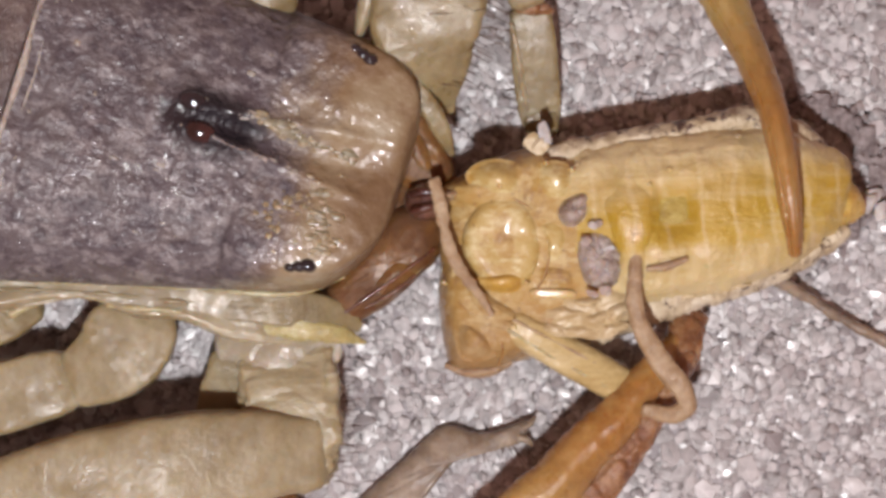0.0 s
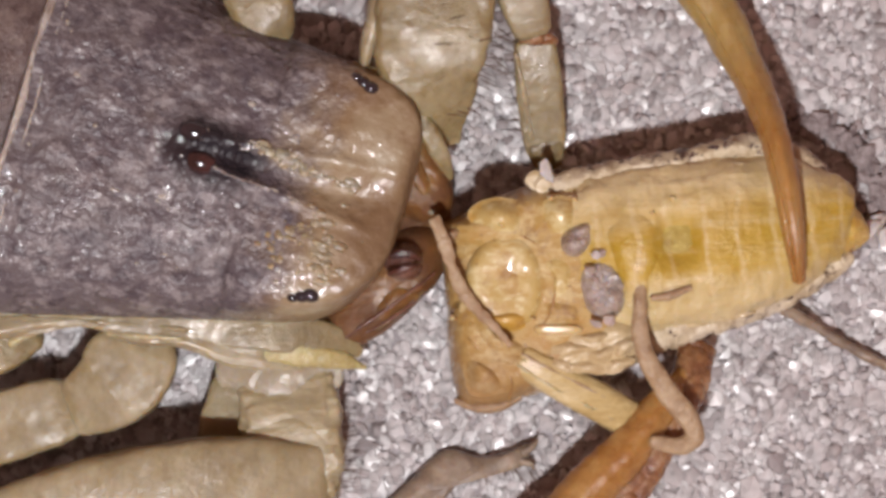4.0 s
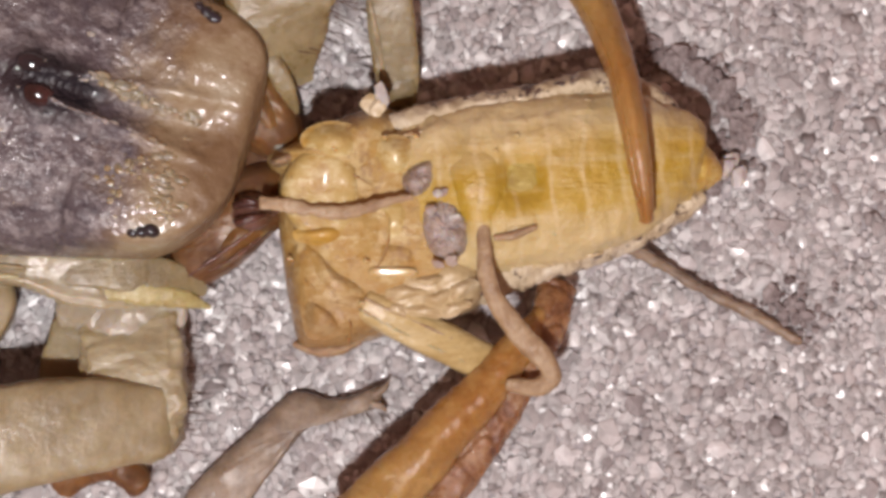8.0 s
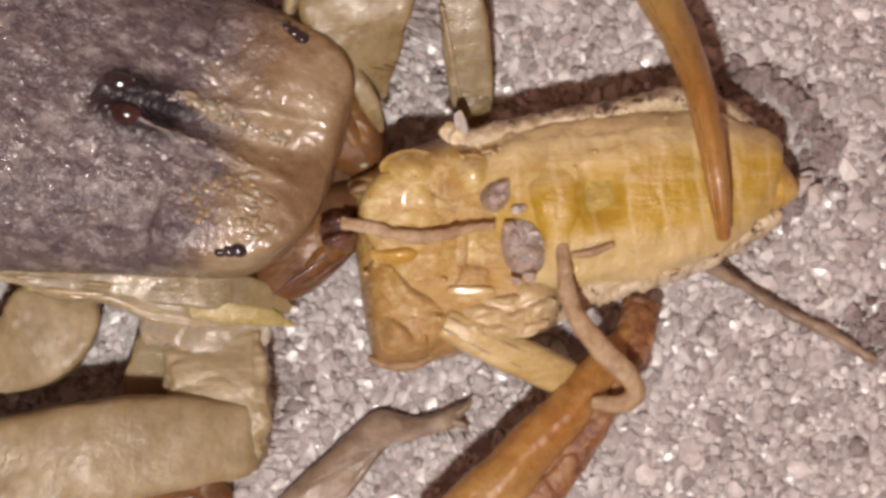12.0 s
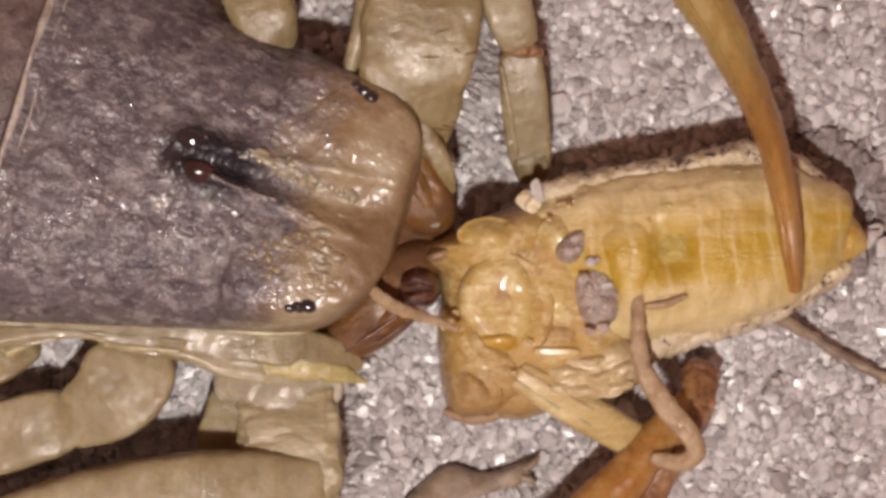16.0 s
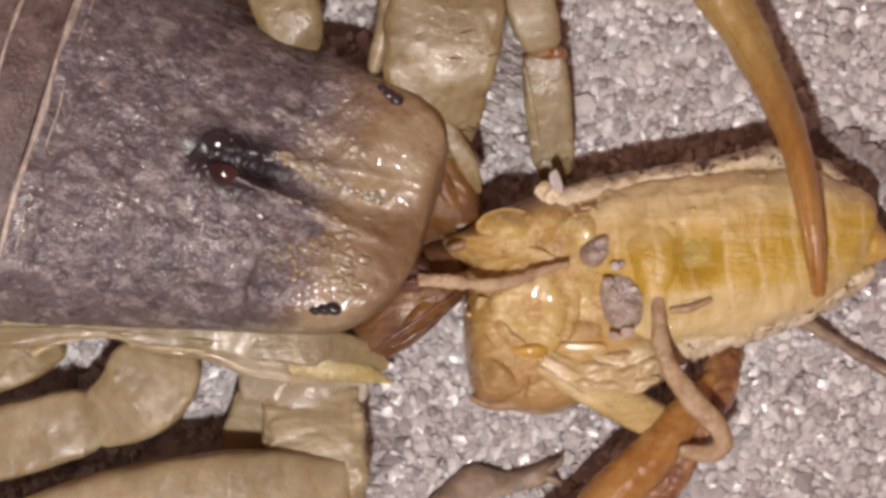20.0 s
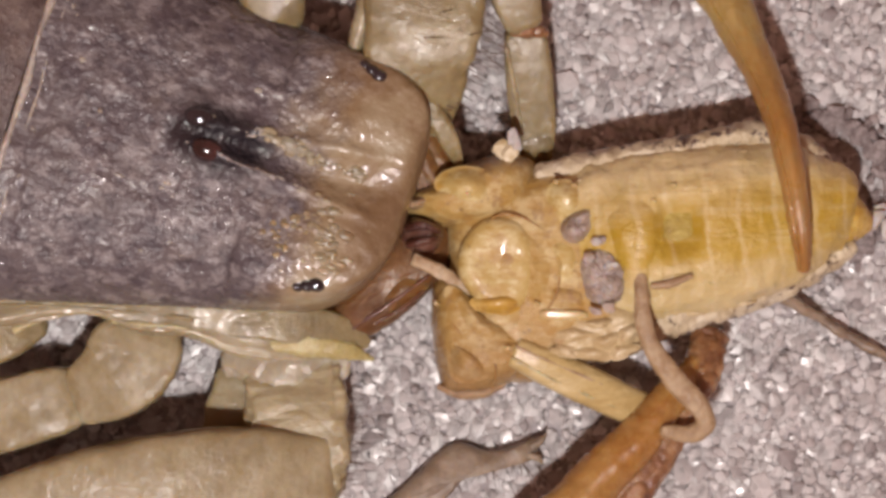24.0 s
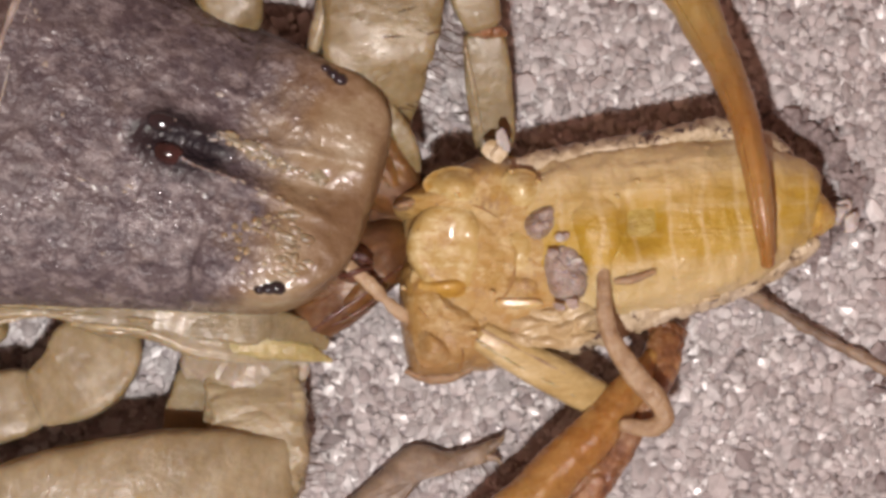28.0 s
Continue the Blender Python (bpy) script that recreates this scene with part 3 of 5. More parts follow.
def shield_point(s, q, L=8.26):
    """Place on the shield: s runs 0 rear to 1 front, q -1 to 1 from its one margin to the other; x forward, mm."""
    x = L * s
    e = max(0.0, (x - 6.6) / (L - 6.6))
    side = 3.86 - 0.167 * x if q > 0 else 4.45 - 0.266 * x
    y = side * max(0.0, 1 - e ** 2.8) ** 0.357 * q + 0.30 * e * e
    dome = 1.75 * (1 - 0.12 * s) * max(0.0, 1 - e ** 14) ** 0.5
    z = dome * max(0.0, 1 - abs(q) ** (3.4 + 22 * min(1.0, max(0.0, (x - 5.0) / 1.6)))) ** 0.62
    # eye mound with a groove between its two keels, keels running on to the front lobes
    z += 0.30 * math.exp(-((x - 3.9) / 0.9) ** 2 - (y / 0.55) ** 2)
    run = 1 / (1 + math.exp(-(x - 3.6) * 4)) / (1 + math.exp((x - 7.3) * 3))
    spread = 0.28 + 0.10 * max(0, x - 3.9)
    z += 0.13 * run * (math.exp(-((y - spread) / 0.14) ** 2) + math.exp(-((y + spread) / 0.14) ** 2))
    z -= 0.16 * run * math.exp(-(y / 0.22) ** 2)
    # two swollen front lobes
    for sy in (-1, 1):
        z += 0.24 * math.exp(-((x - 6.8) / (0.95 if x < 6.8 else 2.4)) ** 2 - ((y - sy * 1.25) / (0.85 if y * sy < 1.25 else 1.5)) ** 2)
    # rear cross furrow and rim
    z -= 0.07 * math.exp(-((x - 0.55) / 0.16) ** 2)
    return x, y, z


def build_shield(parent):
    bm = bmesh.new()
    ns, nq = 200, 150
    rows = []
    for i in range(ns + 1):
        s = 1 - (1 - i / ns) ** 1.25
        row = []
        for j in range(nq + 1):
            q = math.sin((j / nq * 2 - 1) * math.pi / 2)
            x, y, z = shield_point(min(s, 0.9995), q)
            p = Vector((x, y, z))
            z += 0.05 * noise.noise(p * 1.3) + 0.022 * noise.noise(p * 3.5) + 0.010 * noise.noise(p * 7)
            row.append(bm.verts.new(Vector((x, y, z)) * MM))
        rows.append(row)
    for r0, r1 in zip(rows, rows[1:]):
        for j in range(nq):
            bm.faces.new((r0[j], r1[j], r1[j + 1], r0[j + 1]))
    # turned-under rim
    rim = [r[0] for r in rows] + rows[-1][1:-1] + [r[-1] for r in reversed(rows)]
    low = [bm.verts.new(v.co * 0.97 + Vector((0.1, 0, -0.5)) * MM) for v in rim]
    for i in range(len(rim) - 1):
        bm.faces.new((rim[i], rim[i + 1], low[i + 1], low[i]))
    bmesh.ops.remove_doubles(bm, verts=bm.verts, dist=1e-7)
    bmesh.ops.recalc_face_normals(bm, faces=bm.faces)
    return part("carapace", bm, SHIELD, parent, "smoky violet-grey horny shield with tan front lobes")


def on_shield(x, y, lift=0.0):
    """The shield's surface over x, y (mm)."""
    lo, hi, s = -1.0, 1.0, x / 8.26
    for _ in range(30):
        mid = (lo + hi) / 2
        if shield_point(s, mid)[1] < y:
            lo = mid
        else:
            hi = mid
    return Vector((x, y, shield_point(s, lo)[2] + lift)) * MM


def ball_at(c, r, squash=(1, 1, 1), sub=3):
    bm = bmesh.new()
    bmesh.ops.create_icosphere(bm, subdivisions=sub, radius=1)
    for v in bm.verts:
        v.co = c + Vector([v.co[i] * r * squash[i] for i in range(3)]) * MM
    return bm


scorpion = thing("scorpion", "pale yellow scorpion with a smoky grey shield, feeding on an insect", "scorpion")
carapace = build_shield(scorpion)
SHIELD_DIP = Matrix.Rotation(radians(3), 4, "Y")
SHIELD_HOME = Matrix.Translation((-0.00878, 0.00359, 0.002)) @ Matrix.Rotation(radians(-16.7), 4, "Z") @ Matrix.Rotation(radians(-7.6), 4, "X") @ SHIELD_DIP
carapace.matrix_basis = SHIELD_HOME
for x, y, mat in ((3.92, -0.26, EYE_RED), (3.62, 0.30, EYE)):
    part("median_eye", ball_at(on_shield(x, y, -0.20), 0.30, (1.2, 0.85, 0.95)), mat, carapace, "glossy dark round eye on the mound")
for sy in (-1, 1):
    for k in range(3):
        part("side_eye", ball_at(on_shield(6.48 + 0.17 * k, sy * (2.36 - 0.07 * k), -0.04 if sy < 0 else -0.07), 0.13 + 0.03 * k, (1, 0.8, 0.7), 2), EYE, carapace, "small black eye at the shield's front corner")


def rim_line(x, lift, half, reach=0.93):
    """A raised pale hem across the shield at x mm."""
    rows = []
    for k in range(9):
        q = reach * (k / 4 - 1)
        px, py, pz = shield_point(max(x, 0) / 8.26, q)
        rows.append((x + 0.03 * math.sin(k * 2.1), py, pz + lift, half * (1 + 0.3 * math.sin(k * 3.3)), half * 0.008))
    return loft(rows, 60, 8, 0.12, 2.0, place=lambda a, b, h: Vector((a, b, h)) * MM)


HEM = skin("pale_grey_hem", (0.24, 0.20, 0.18), (0.38, 0.33, 0.30), (0.54, 0.49, 0.45), 0.3, 2.0, 8.0, 0.05, 0.3, coat=0.3)
part("rear_hem", rim_line(0.06, 0.0, 6), HEM, carapace, "pale hem of the shield")
part("rear_hem", rim_line(0.34, -0.02, 2.2, 0.8), HEM, carapace, "pale hem of the shield")
part("back_hem", rim_line(-1.0, 0.04, 3.5), HEM, carapace, "pale hem of the back plate")


# warts paler than the shield, so that their colour adds to its glints
GLINT_GRANULE = skin("pale_glint_granule", (0.24, 0.20, 0.17), (0.34, 0.29, 0.25), (0.44, 0.39, 0.34), 0.2, 1.0, 5.0, 0.01, 0.2, coat=0.4)


def granules(count):
    """Tiny shining warts strewn over the shield as its glints, thickest along its keels and front lobes."""
    bm = bmesh.new()
    random.seed(11)
    for _ in range(count):
        x, y = random.uniform(0.3, 6.2), random.gauss(0, 1.5)
        if random.random() < 0.25:
            x = random.uniform(4.2, 6.6)
            y = random.choice((-1, 1)) * (0.28 + 0.10 * (x - 3.9)) + random.gauss(0, 0.05)
        if abs(y) > 2.6 or x > 8.0:
            continue
        c = on_shield(x, y, -0.01)
        r = random.choice((0.02, 0.03, 0.04, 0.05))
        q = bmesh.ops.create_icosphere(bm, subdivisions=2, radius=1)["verts"]
        sx, sy = random.uniform(0.9, 2.6), random.uniform(0.7, 1.5)
        for v in q:
            v.co = c + Vector((v.co.x * r * sx, v.co.y * r * sy, v.co.z * r * 0.28)) * MM
    return bm


def lobe_granules(count):
    """Close-set shining grains on the near front lobe, and a row for the keel's highlight."""
    bm = bmesh.new()
    random.seed(12)
    for _ in range(count):
        x, y = random.gauss(6.45, 0.42), random.gauss(-1.25, 0.42)
        # row of grains added to form the highlight streak along the far keel
        if random.random() < 0.45:
            x = random.uniform(4.9, 7.1)
            y = 0.36 - 0.09 * (x - 5.1) + random.gauss(0, 0.06)
        if x > 7.5 or y < -2.3:
            continue
        c = on_shield(x, y, -0.01)
        r = random.choice((0.03, 0.04, 0.05, 0.06, 0.09))
        sx, sy = random.uniform(0.8, 2.2), random.uniform(0.6, 1.3)
        for v in bmesh.ops.create_icosphere(bm, subdivisions=2, radius=1)["verts"]:
            v.co = c + Vector((v.co.x * r * sx, v.co.y * r * sy, v.co.z * r * 0.36)) * MM
    return bm


GLINT_GRAIN = skin("tan_granule", (0.22, 0.15, 0.08), (0.33, 0.25, 0.15), (0.44, 0.37, 0.26), 0.2, 1.0, 5.0, 0.02, 0.3, coat=0.9, gloss=0.08)
part("lobe_glint_grain", lobe_granules(300), GLINT_GRAIN, carapace, "tiny shining warts on the lobe, and grains for the keel's highlight streak")["kind"] = "stuff"
part("glint_granule_field", granules(110), GLINT_GRANULE, carapace, "tiny shining warts, pale to serve as glints")["kind"] = "stuff"


def shield_line(points, half, mat, name, label=""):
    """A fine ridge over the shield through points (x, y) in mm."""
    rows = []
    for k, (x, y) in enumerate(points):
        p = on_shield(x, y, 0.005) / MM
        rows.append((p.x, p.y, p.z, half * (1 + 0.5 * math.sin(k * 4.7)), half * 0.007))
    part(name, loft(rows, 60, 8, 0.55, 4.5, place=lambda a, b, h: Vector((a, b, h)) * MM), mat, carapace, label)


# the keel's pale grey paints in the glint that runs along it
KEEL = skin("glint_keel", (0.14, 0.11, 0.11), (0.26, 0.22, 0.215), (0.42, 0.38, 0.365), 0.25, 2.0, 5.0, 0.16, 0.2, coat=1.0, gloss=0.10)
shield_line([(4.2, -0.30), (4.6, -0.36), (5.0, -0.36), (5.4, -0.40)], 2.6, KEEL, "shield_keel", "raised keel, paled for the glint along it")


def front_rim():
    """The clear, pale edge that runs round the shield's front."""
    rows = []
    for k in range(23):
        q = math.pi * (k / 22 - 0.5) * 0.985
        e, f = abs(math.cos(q)) ** 0.714, math.copysign(abs(math.sin(q)) ** 0.714, q)
        x = 6.6 + 1.64 * e
        w = (3.86 - 0.167 * x) if q > 0 else (4.45 - 0.266 * x)
        rows.append((x - 0.04, w * f * 0.985 + 0.30 * e * e, 0.06, 4, 0.06))
    return loft(rows, 60, 8, 0.12, 2.0, place=lambda a, b, h: Vector((a, b, h)) * MM)


part("front_rim", front_rim(), CLEAR_HORN, carapace, "clear pale edge of the shield")
part("side_rim", loft([(x, 3.86 - 0.167 * x - 0.03, 0.05, 3, 0.05) for x in (0.5, 1.5, 2.5, 3.5, 4.5, 5.5, 6.5)], 50, 8, 0.15, 2.0, place=lambda a, b, h: Vector((a, b, h)) * MM), FOLD_HORN, carapace)
part("side_rim", loft([(x, -(4.45 - 0.266 * x) + 0.03, 0.05, 3, 0.05) for x in (0.5, 1.5, 2.5, 3.5, 4.5, 5.5, 6.5)], 50, 8, 0.15, 2.0, place=lambda a, b, h: Vector((a, b, h)) * MM), FOLD_HORN, carapace)


def tergite():
    """The first back plate, behind the shield."""
    bm = bmesh.new()
    rows = []
    for i in range(40):
        s = i / 39
        row = []
        for j in range(61):
            q = math.sin((j / 60 * 2 - 1) * math.pi / 2)
            z = 1.75 * max(0, 1 - abs(q) ** 2.3) ** 0.6 - 0.02 + 0.05 * math.sin(s * 9) + 0.04 * noise.noise(Vector((s * 9, q * 6, 2)))
            row.append(bm.verts.new(Vector((-0.04 - 3.6 * s, 3.6 * q * (1 + 0.06 * s) * (1.2 if q < 0 else 1.0), z + 0.02)) * MM))
        rows.append(row)
    for r0, r1 in zip(rows, rows[1:]):
        for j in range(60):
            bm.faces.new((r0[j], r0[j + 1], r1[j + 1], r1[j]))
    bmesh.ops.recalc_face_normals(bm, faces=bm.faces)
    return bm


BACK = skin("dark_back_plate", (0.05, 0.03, 0.03), (0.12, 0.085, 0.08), (0.22, 0.17, 0.15), 0.3, 1.5, 9.0, 0.07, coat=0.3)
part("back_plate", tergite(), BACK, carapace, "dark brown back plate")

# soft flank under the shield's margin, in folds
def folded(t, q):
    return 0.05 * math.sin(q * 6 + 3 * t) + 0.04 * math.sin(q * 11 - 7 * t) + 0.03 * math.sin(t * 40 + q * 3)


part("flank", loft([(-150, 520, 1.9, 40, 0.35), (40, 510, 1.95, 32, 0.35), (150, 504, 1.95, 24, 0.32), (240, 522, 1.9, 34, 0.35), (330, 530, 1.85, 36, 0.35), (430, 556, 1.75, 46, 0.35), (560, 574, 1.5, 34, 0.3)], 60, 30, 0.05, 1.4, 6.0, tweak=folded), PALE_HORN, scorpion, "pale translucent flank skin")
part("flank_fold", loft([(-150, 486, 2.24, 7, 0.09), (60, 490, 2.27, 5, 0.08), (220, 500, 2.22, 6, 0.08), (380, 514, 2.1, 6, 0.08), (520, 520, 1.98, 5, 0.08), (610, 490, 1.8, 3, 0.06)], 60, 10, 0.2, 2.0), FOLD_HORN, scorpion)
part("flank_fold", loft([(-150, 514, 2.2, 7, 0.09), (40, 512, 2.24, 5, 0.08), (200, 522, 2.2, 6, 0.08), (330, 536, 2.15, 5, 0.08)], 50, 10, 0.2, 2.0), CLEAR_HORN, scorpion)
part("flank_fold", loft([(190, 540, 2.15, 5, 0.08), (250, 546, 2.2, 5, 0.08), (320, 552, 2.12, 4, 0.08)], 30, 10, 0.2, 2.0), FOLD_HORN, scorpion)
part("flank_fold", loft([(20, 556, 1.62, 8, 0.1), (70, 536, 1.75, 6, 0.1), (115, 522, 1.85, 4, 0.08)], 30, 10, 0.25, 2.0), FOLD_HORN, scorpion)
part("flank_fold", loft([(350, 540, 1.98, 22, 0.12), (440, 542, 2.0, 30, 0.12), (530, 546, 1.85, 32, 0.14), (600, 560, 1.5, 24, 0.2), (635, 578, 1.25, 10, 0.12)], 40, 20, 0.06, 1.8, 6.0), CLEAR_HORN, scorpion)
part("mouth_lobe", loft([(410, 582, 1.75, 16, 0.2), (500, 580, 1.8, 20, 0.2), (585, 588, 1.6, 19, 0.2), (645, 606, 1.25, 4, 0.08)], 36, 14, 0.12, 2.0, 3.0), YELLOW_HORN, scorpion, "lemon yellow pointed mouth lobe")

# limbs towards the torch
part("leg_root", loft([(258, 540, 1.3, 56, 0.5), (238, 585, 1.35, 78, 0.6), (205, 632, 1.3, 74, 0.62), (155, 662, 1.2, 58, 0.58), (122, 676, 1.1, 38, 0.5)], 30, 26, 0.03, 1.6, 9.0), LEG_HORN, scorpion)
part("leg_segment", loft([(140, 665, 1.1, 46, 0.5), (90, 680, 1.15, 60, 0.6), (0, 705, 1.1, 64, 0.6), (-90, 730, 1.0, 62, 0.55), (-190, 765, 0.8, 58, 0.5)], 30, 26, 0.03, 1.6, 9.0), LEG_HORN, scorpion)
part("leg_root", loft([(60, 535, 1.0, 34, 0.4), (0, 565, 1.1, 44, 0.5), (-70, 585, 1.0, 46, 0.5), (-160, 600, 0.9, 46, 0.5)], 24, 24, 0.04, 1.6, 8.0), CLEAR_HORN, scorpion)
part("leg_web", loft([(395, 600, 1.45, 32, 0.2), (460, 606, 1.62, 44, 0.2), (530, 614, 1.64, 44, 0.2), (596, 622, 1.4, 22, 0.15)], 40, 24, 0.09, 2.2, 5.0, tweak=folded), MEMBRANE, scorpion, "whitish clear joint skin")
part("pedipalp_root", loft([(500, 600, 1.0, 84, 0.5), (508, 640, 1.1, 88, 0.65), (515, 700, 1.3, 88, 0.75), (512, 770, 1.3, 88, 0.8), (500, 830, 1.2, 86, 0.7)], 40, 30, 0.06, 2.4, 8.0), LEG_WRINKLED, scorpion, "tan wrinkled limb root")
part("pedipalp_segment", loft([(560, 800, 1.4, 62, 0.8), (430, 806, 1.6, 82, 1.0), (280, 830, 1.7, 92, 1.1), (130, 872, 1.6, 100, 1.1), (-60, 945, 1.4, 104, 1.0)], 36, 30, 0.02, 1.3, 8.0), LEG_HORN, scorpion, "thick tan limb segment")
part("leg_joint", loft([(404, 628, 0.7, 30, 0.3), (398, 690, 0.75, 44, 0.32), (388, 760, 0.7, 46, 0.3)], 18, 20, 0.05, 1.8, 7.0), CLEAR_HORN, scorpion, "darker clear joint")
leg_end = part("leg_end", slab([(934, 744), (900, 754), (850, 766), (800, 752), (766, 764), (700, 826), (640, 880), (590, 945), (660, 985), (745, 890), (800, 822), (850, 798), (905, 790), (930, 776)], 0.08, 0.55, 3.0, 90, 14, 0.03, 2.2), DEAD_LEG, scorpion, "thin brown translucent leg end")
bristles("bristles", [P(930 - 26 * k + random.uniform(-8, 8), (788 if k < 5 else 788 + 27 * (k - 5)) + random.uniform(-6, 4), 0.4) for k in range(10) for _ in range(4)], leg_end, BRISTLE, 0.6, 0.013, (0.35, -0.9, 0.1), 0.45)
for hook in (((922, 760), (940, 748), (948, 736)), ((918, 775), (935, 780), (942, 790))):
    part("hook", loft([(hook[0][0], hook[0][1], 0.35, 8, 0.1), (hook[1][0], hook[1][1], 0.35, 6, 0.08), (hook[2][0], hook[2][1], 0.3, 2, 0.03)], 12, 8), DEAD_LEG, leg_end)
part("leg_end", loft([(380, 905, 0.4, 30, 0.3), (430, 872, 0.5, 34, 0.35), (480, 878, 0.5, 30, 0.35), (520, 910, 0.4, 26, 0.3)], 18, 14, 0.14, 2.0), BROWN_HORN, scorpion, "red-brown leg end")

limb_hair = [P(600 + random.uniform(-14, 8), random.uniform(640, 860), 1.2) for _ in range(46)]
bristles("bristle_fringe", limb_hair, scorpion, BRISTLE, 0.55, 0.012, (0.95, 0.05, 0.1), 0.35)

# limbs on the far side
far_limb = part("pedipalp_segment", loft([(775, -150, 2.2, 95, 0.8), (762, -30, 2.2, 100, 0.85), (752, 60, 2.1, 92, 0.8), (764, 120, 1.9, 64, 0.6), (778, 165, 1.6, 30, 0.4), (786, 192, 1.4, 16, 0.3)], 40, 30, 0.03, 1.8, 9.0), CLEAR_HORN, scorpion, "clear yellow limb segment with dark bristles")
part("segment_rim", loft([(668, -130, 2.3, 18, 0.35), (660, -40, 2.4, 17, 0.35), (645, 20, 2.4, 15, 0.3), (636, 62, 2.3, 10, 0.25)], 24, 14, 0.08), PALE_HORN, far_limb, "clear shining rim")
bristles("bristles", [P(872 - 78 * (k / 21) ** 1.6 + random.uniform(-14, 4), 150 * k / 21 + random.uniform(-6, 6), 2.3) for k in range(22)], far_limb, BRISTLE, 0.85, 0.015, (0.9, -0.35, 0.05), 0.25)
bristles("bristles", [P(random.uniform(700, 850), random.uniform(-30, 30), 2.98) for _ in range(9)], far_limb, BRISTLE, 0.8, 0.018, (0.9, 0.15, 0.05), 0.5)
far_leg = part("leg_segment", loft([(938, 18, 1.5, 36, 0.3), (944, 80, 1.3, 41, 0.3), (950, 150, 1.0, 40, 0.28), (955, 200, 0.8, 36, 0.25), (958, 224, 0.7, 28, 0.2)], 30, 26, 0.02, 1.4, 9.0), CLEAR_HORN, scorpion, "clear tan leg segment")
part("leg_tip", loft([(955, 196, 0.85, 30, 0.24), (958, 216, 0.75, 31, 0.24), (960, 236, 0.62, 26, 0.2)], 14, 20, 0.05, 2.0, 6.0), DULL_OLIVE, far_leg, "dark olive leg tip")
part("edge_keel", loft([(905, 40, 1.78, 4, 0.05), (915, 90, 1.6, 5, 0.05), (925, 150, 1.3, 5, 0.05), (932, 195, 1.08, 4, 0.04)], 20, 8, 0.2, 2), PALE_HORN, far_leg)
part("leg_knee", loft([(915, 18, 1.6, 12, 0.25), (945, 14, 1.65, 16, 0.3), (972, 20, 1.5, 10, 0.2)], 14, 12, 0.15, 2), CLAW_RED, far_leg, "reddish knee joint")
part("leg_shin", loft([(900, -150, 1.9, 46, 0.45), (915, -70, 1.9, 44, 0.45), (935, 0, 1.7, 34, 0.4)], 20, 20, 0.03, 1.4, 7.0), LEG_HORN, far_leg)
bristles("bristles", [P(random.uniform(905, 925), random.uniform(30, 210), 1.1) for _ in range(14)], far_leg, BRISTLE, 0.55, 0.016, (-0.9, 0.1, 0.1), 0.5)
part("leg_root", loft([(430, -140, 1.8, 55, 0.35), (455, -70, 1.9, 58, 0.38), (478, -10, 1.9, 52, 0.36), (496, 22, 1.75, 32, 0.28)], 24, 24, 0.03, 1.4, 5.0), CLEAR_HORN, scorpion)
part("cheek_strip", loft([(630, 70, 2.3, 6, 0.1), (688, 96, 2.4, 9, 0.1), (726, 138, 2.35, 11, 0.12), (752, 178, 2.25, 17, 0.14), (774, 216, 2.1, 18, 0.14), (790, 250, 1.9, 12, 0.12), (799, 272, 1.7, 5, 0.08)], 34, 22, 0.08, 1.6, 4.0), CLEAR_HORN, scorpion, "clear olive-yellow strip by the jaw")

# jaws
part("mouth", slab([(560, 300), (640, 180), (720, 200), (786, 290), (800, 350), (790, 430), (740, 490), (650, 560), (570, 560), (520, 430)], 0.05, 1.25, 3.0, 80, 16, 0.05), BROWN_HORN, scorpion, "amber-brown mouth parts")
jaw_far = part("jaw", slab([(640, 110), (700, 112), (742, 150), (772, 205), (796, 262), (804, 318), (780, 352), (735, 352), (690, 320), (650, 240), (630, 170)], 0.3, 1.80, 4.2, 80, 16, 0.04), BROWN_HORN, scorpion, "brown translucent jaw")
jaw_near = part("jaw", slab([(540, 566), (580, 500), (640, 430), (690, 370), (742, 352), (784, 372), (786, 430), (768, 466), (748, 484), (700, 530), (650, 562), (600, 584)], 0.3, 1.80, 3.6, 84, 18, 0.04), BROWN_HORN, scorpion, "brown translucent jaw")
part("jaw_finger", slab([(690, 200), (730, 190), (766, 240), (784, 300), (770, 336), (736, 320), (704, 270)], 1.6, 1.88, 2.0, 50, 12, 0.03, soft=True), JAW_TIP, jaw_far, "amber jaw finger")
part("jaw_finger", slab([(640, 520), (665, 470), (705, 440), (745, 450), (748, 474), (706, 512), (664, 540)], 1.6, 1.88, 2.0, 50, 12, 0.03, soft=True), JAW_TIP, jaw_near, "amber jaw finger")
for line in ([(600, 560, 1.62, 4, 0.08), (660, 520, 1.80, 5, 0.08), (720, 478, 1.84, 4, 0.08), (770, 440, 1.66, 3, 0.06)], [(640, 548, 1.62, 2.5, 0.05), (690, 522, 1.68, 3, 0.05), (735, 488, 1.62, 2.5, 0.05)]):
    part("jaw_crease", loft([(a, b, h, 0.7 * w, 0.5 * t) for a, b, h, w, t in line], 30, 8, 0.3, 2.2), FANG_BASE, jaw_near)
# the biting pair, which works to and fro
biters = part("jaw_tip", slab([(722, 334), (750, 318), (782, 330), (792, 360), (776, 388), (740, 392), (716, 368)], 1.3, 2.12, 2.6, 50, 12, 0.06), FANG_BASE, scorpion, "dark red-brown wet jaw tips")
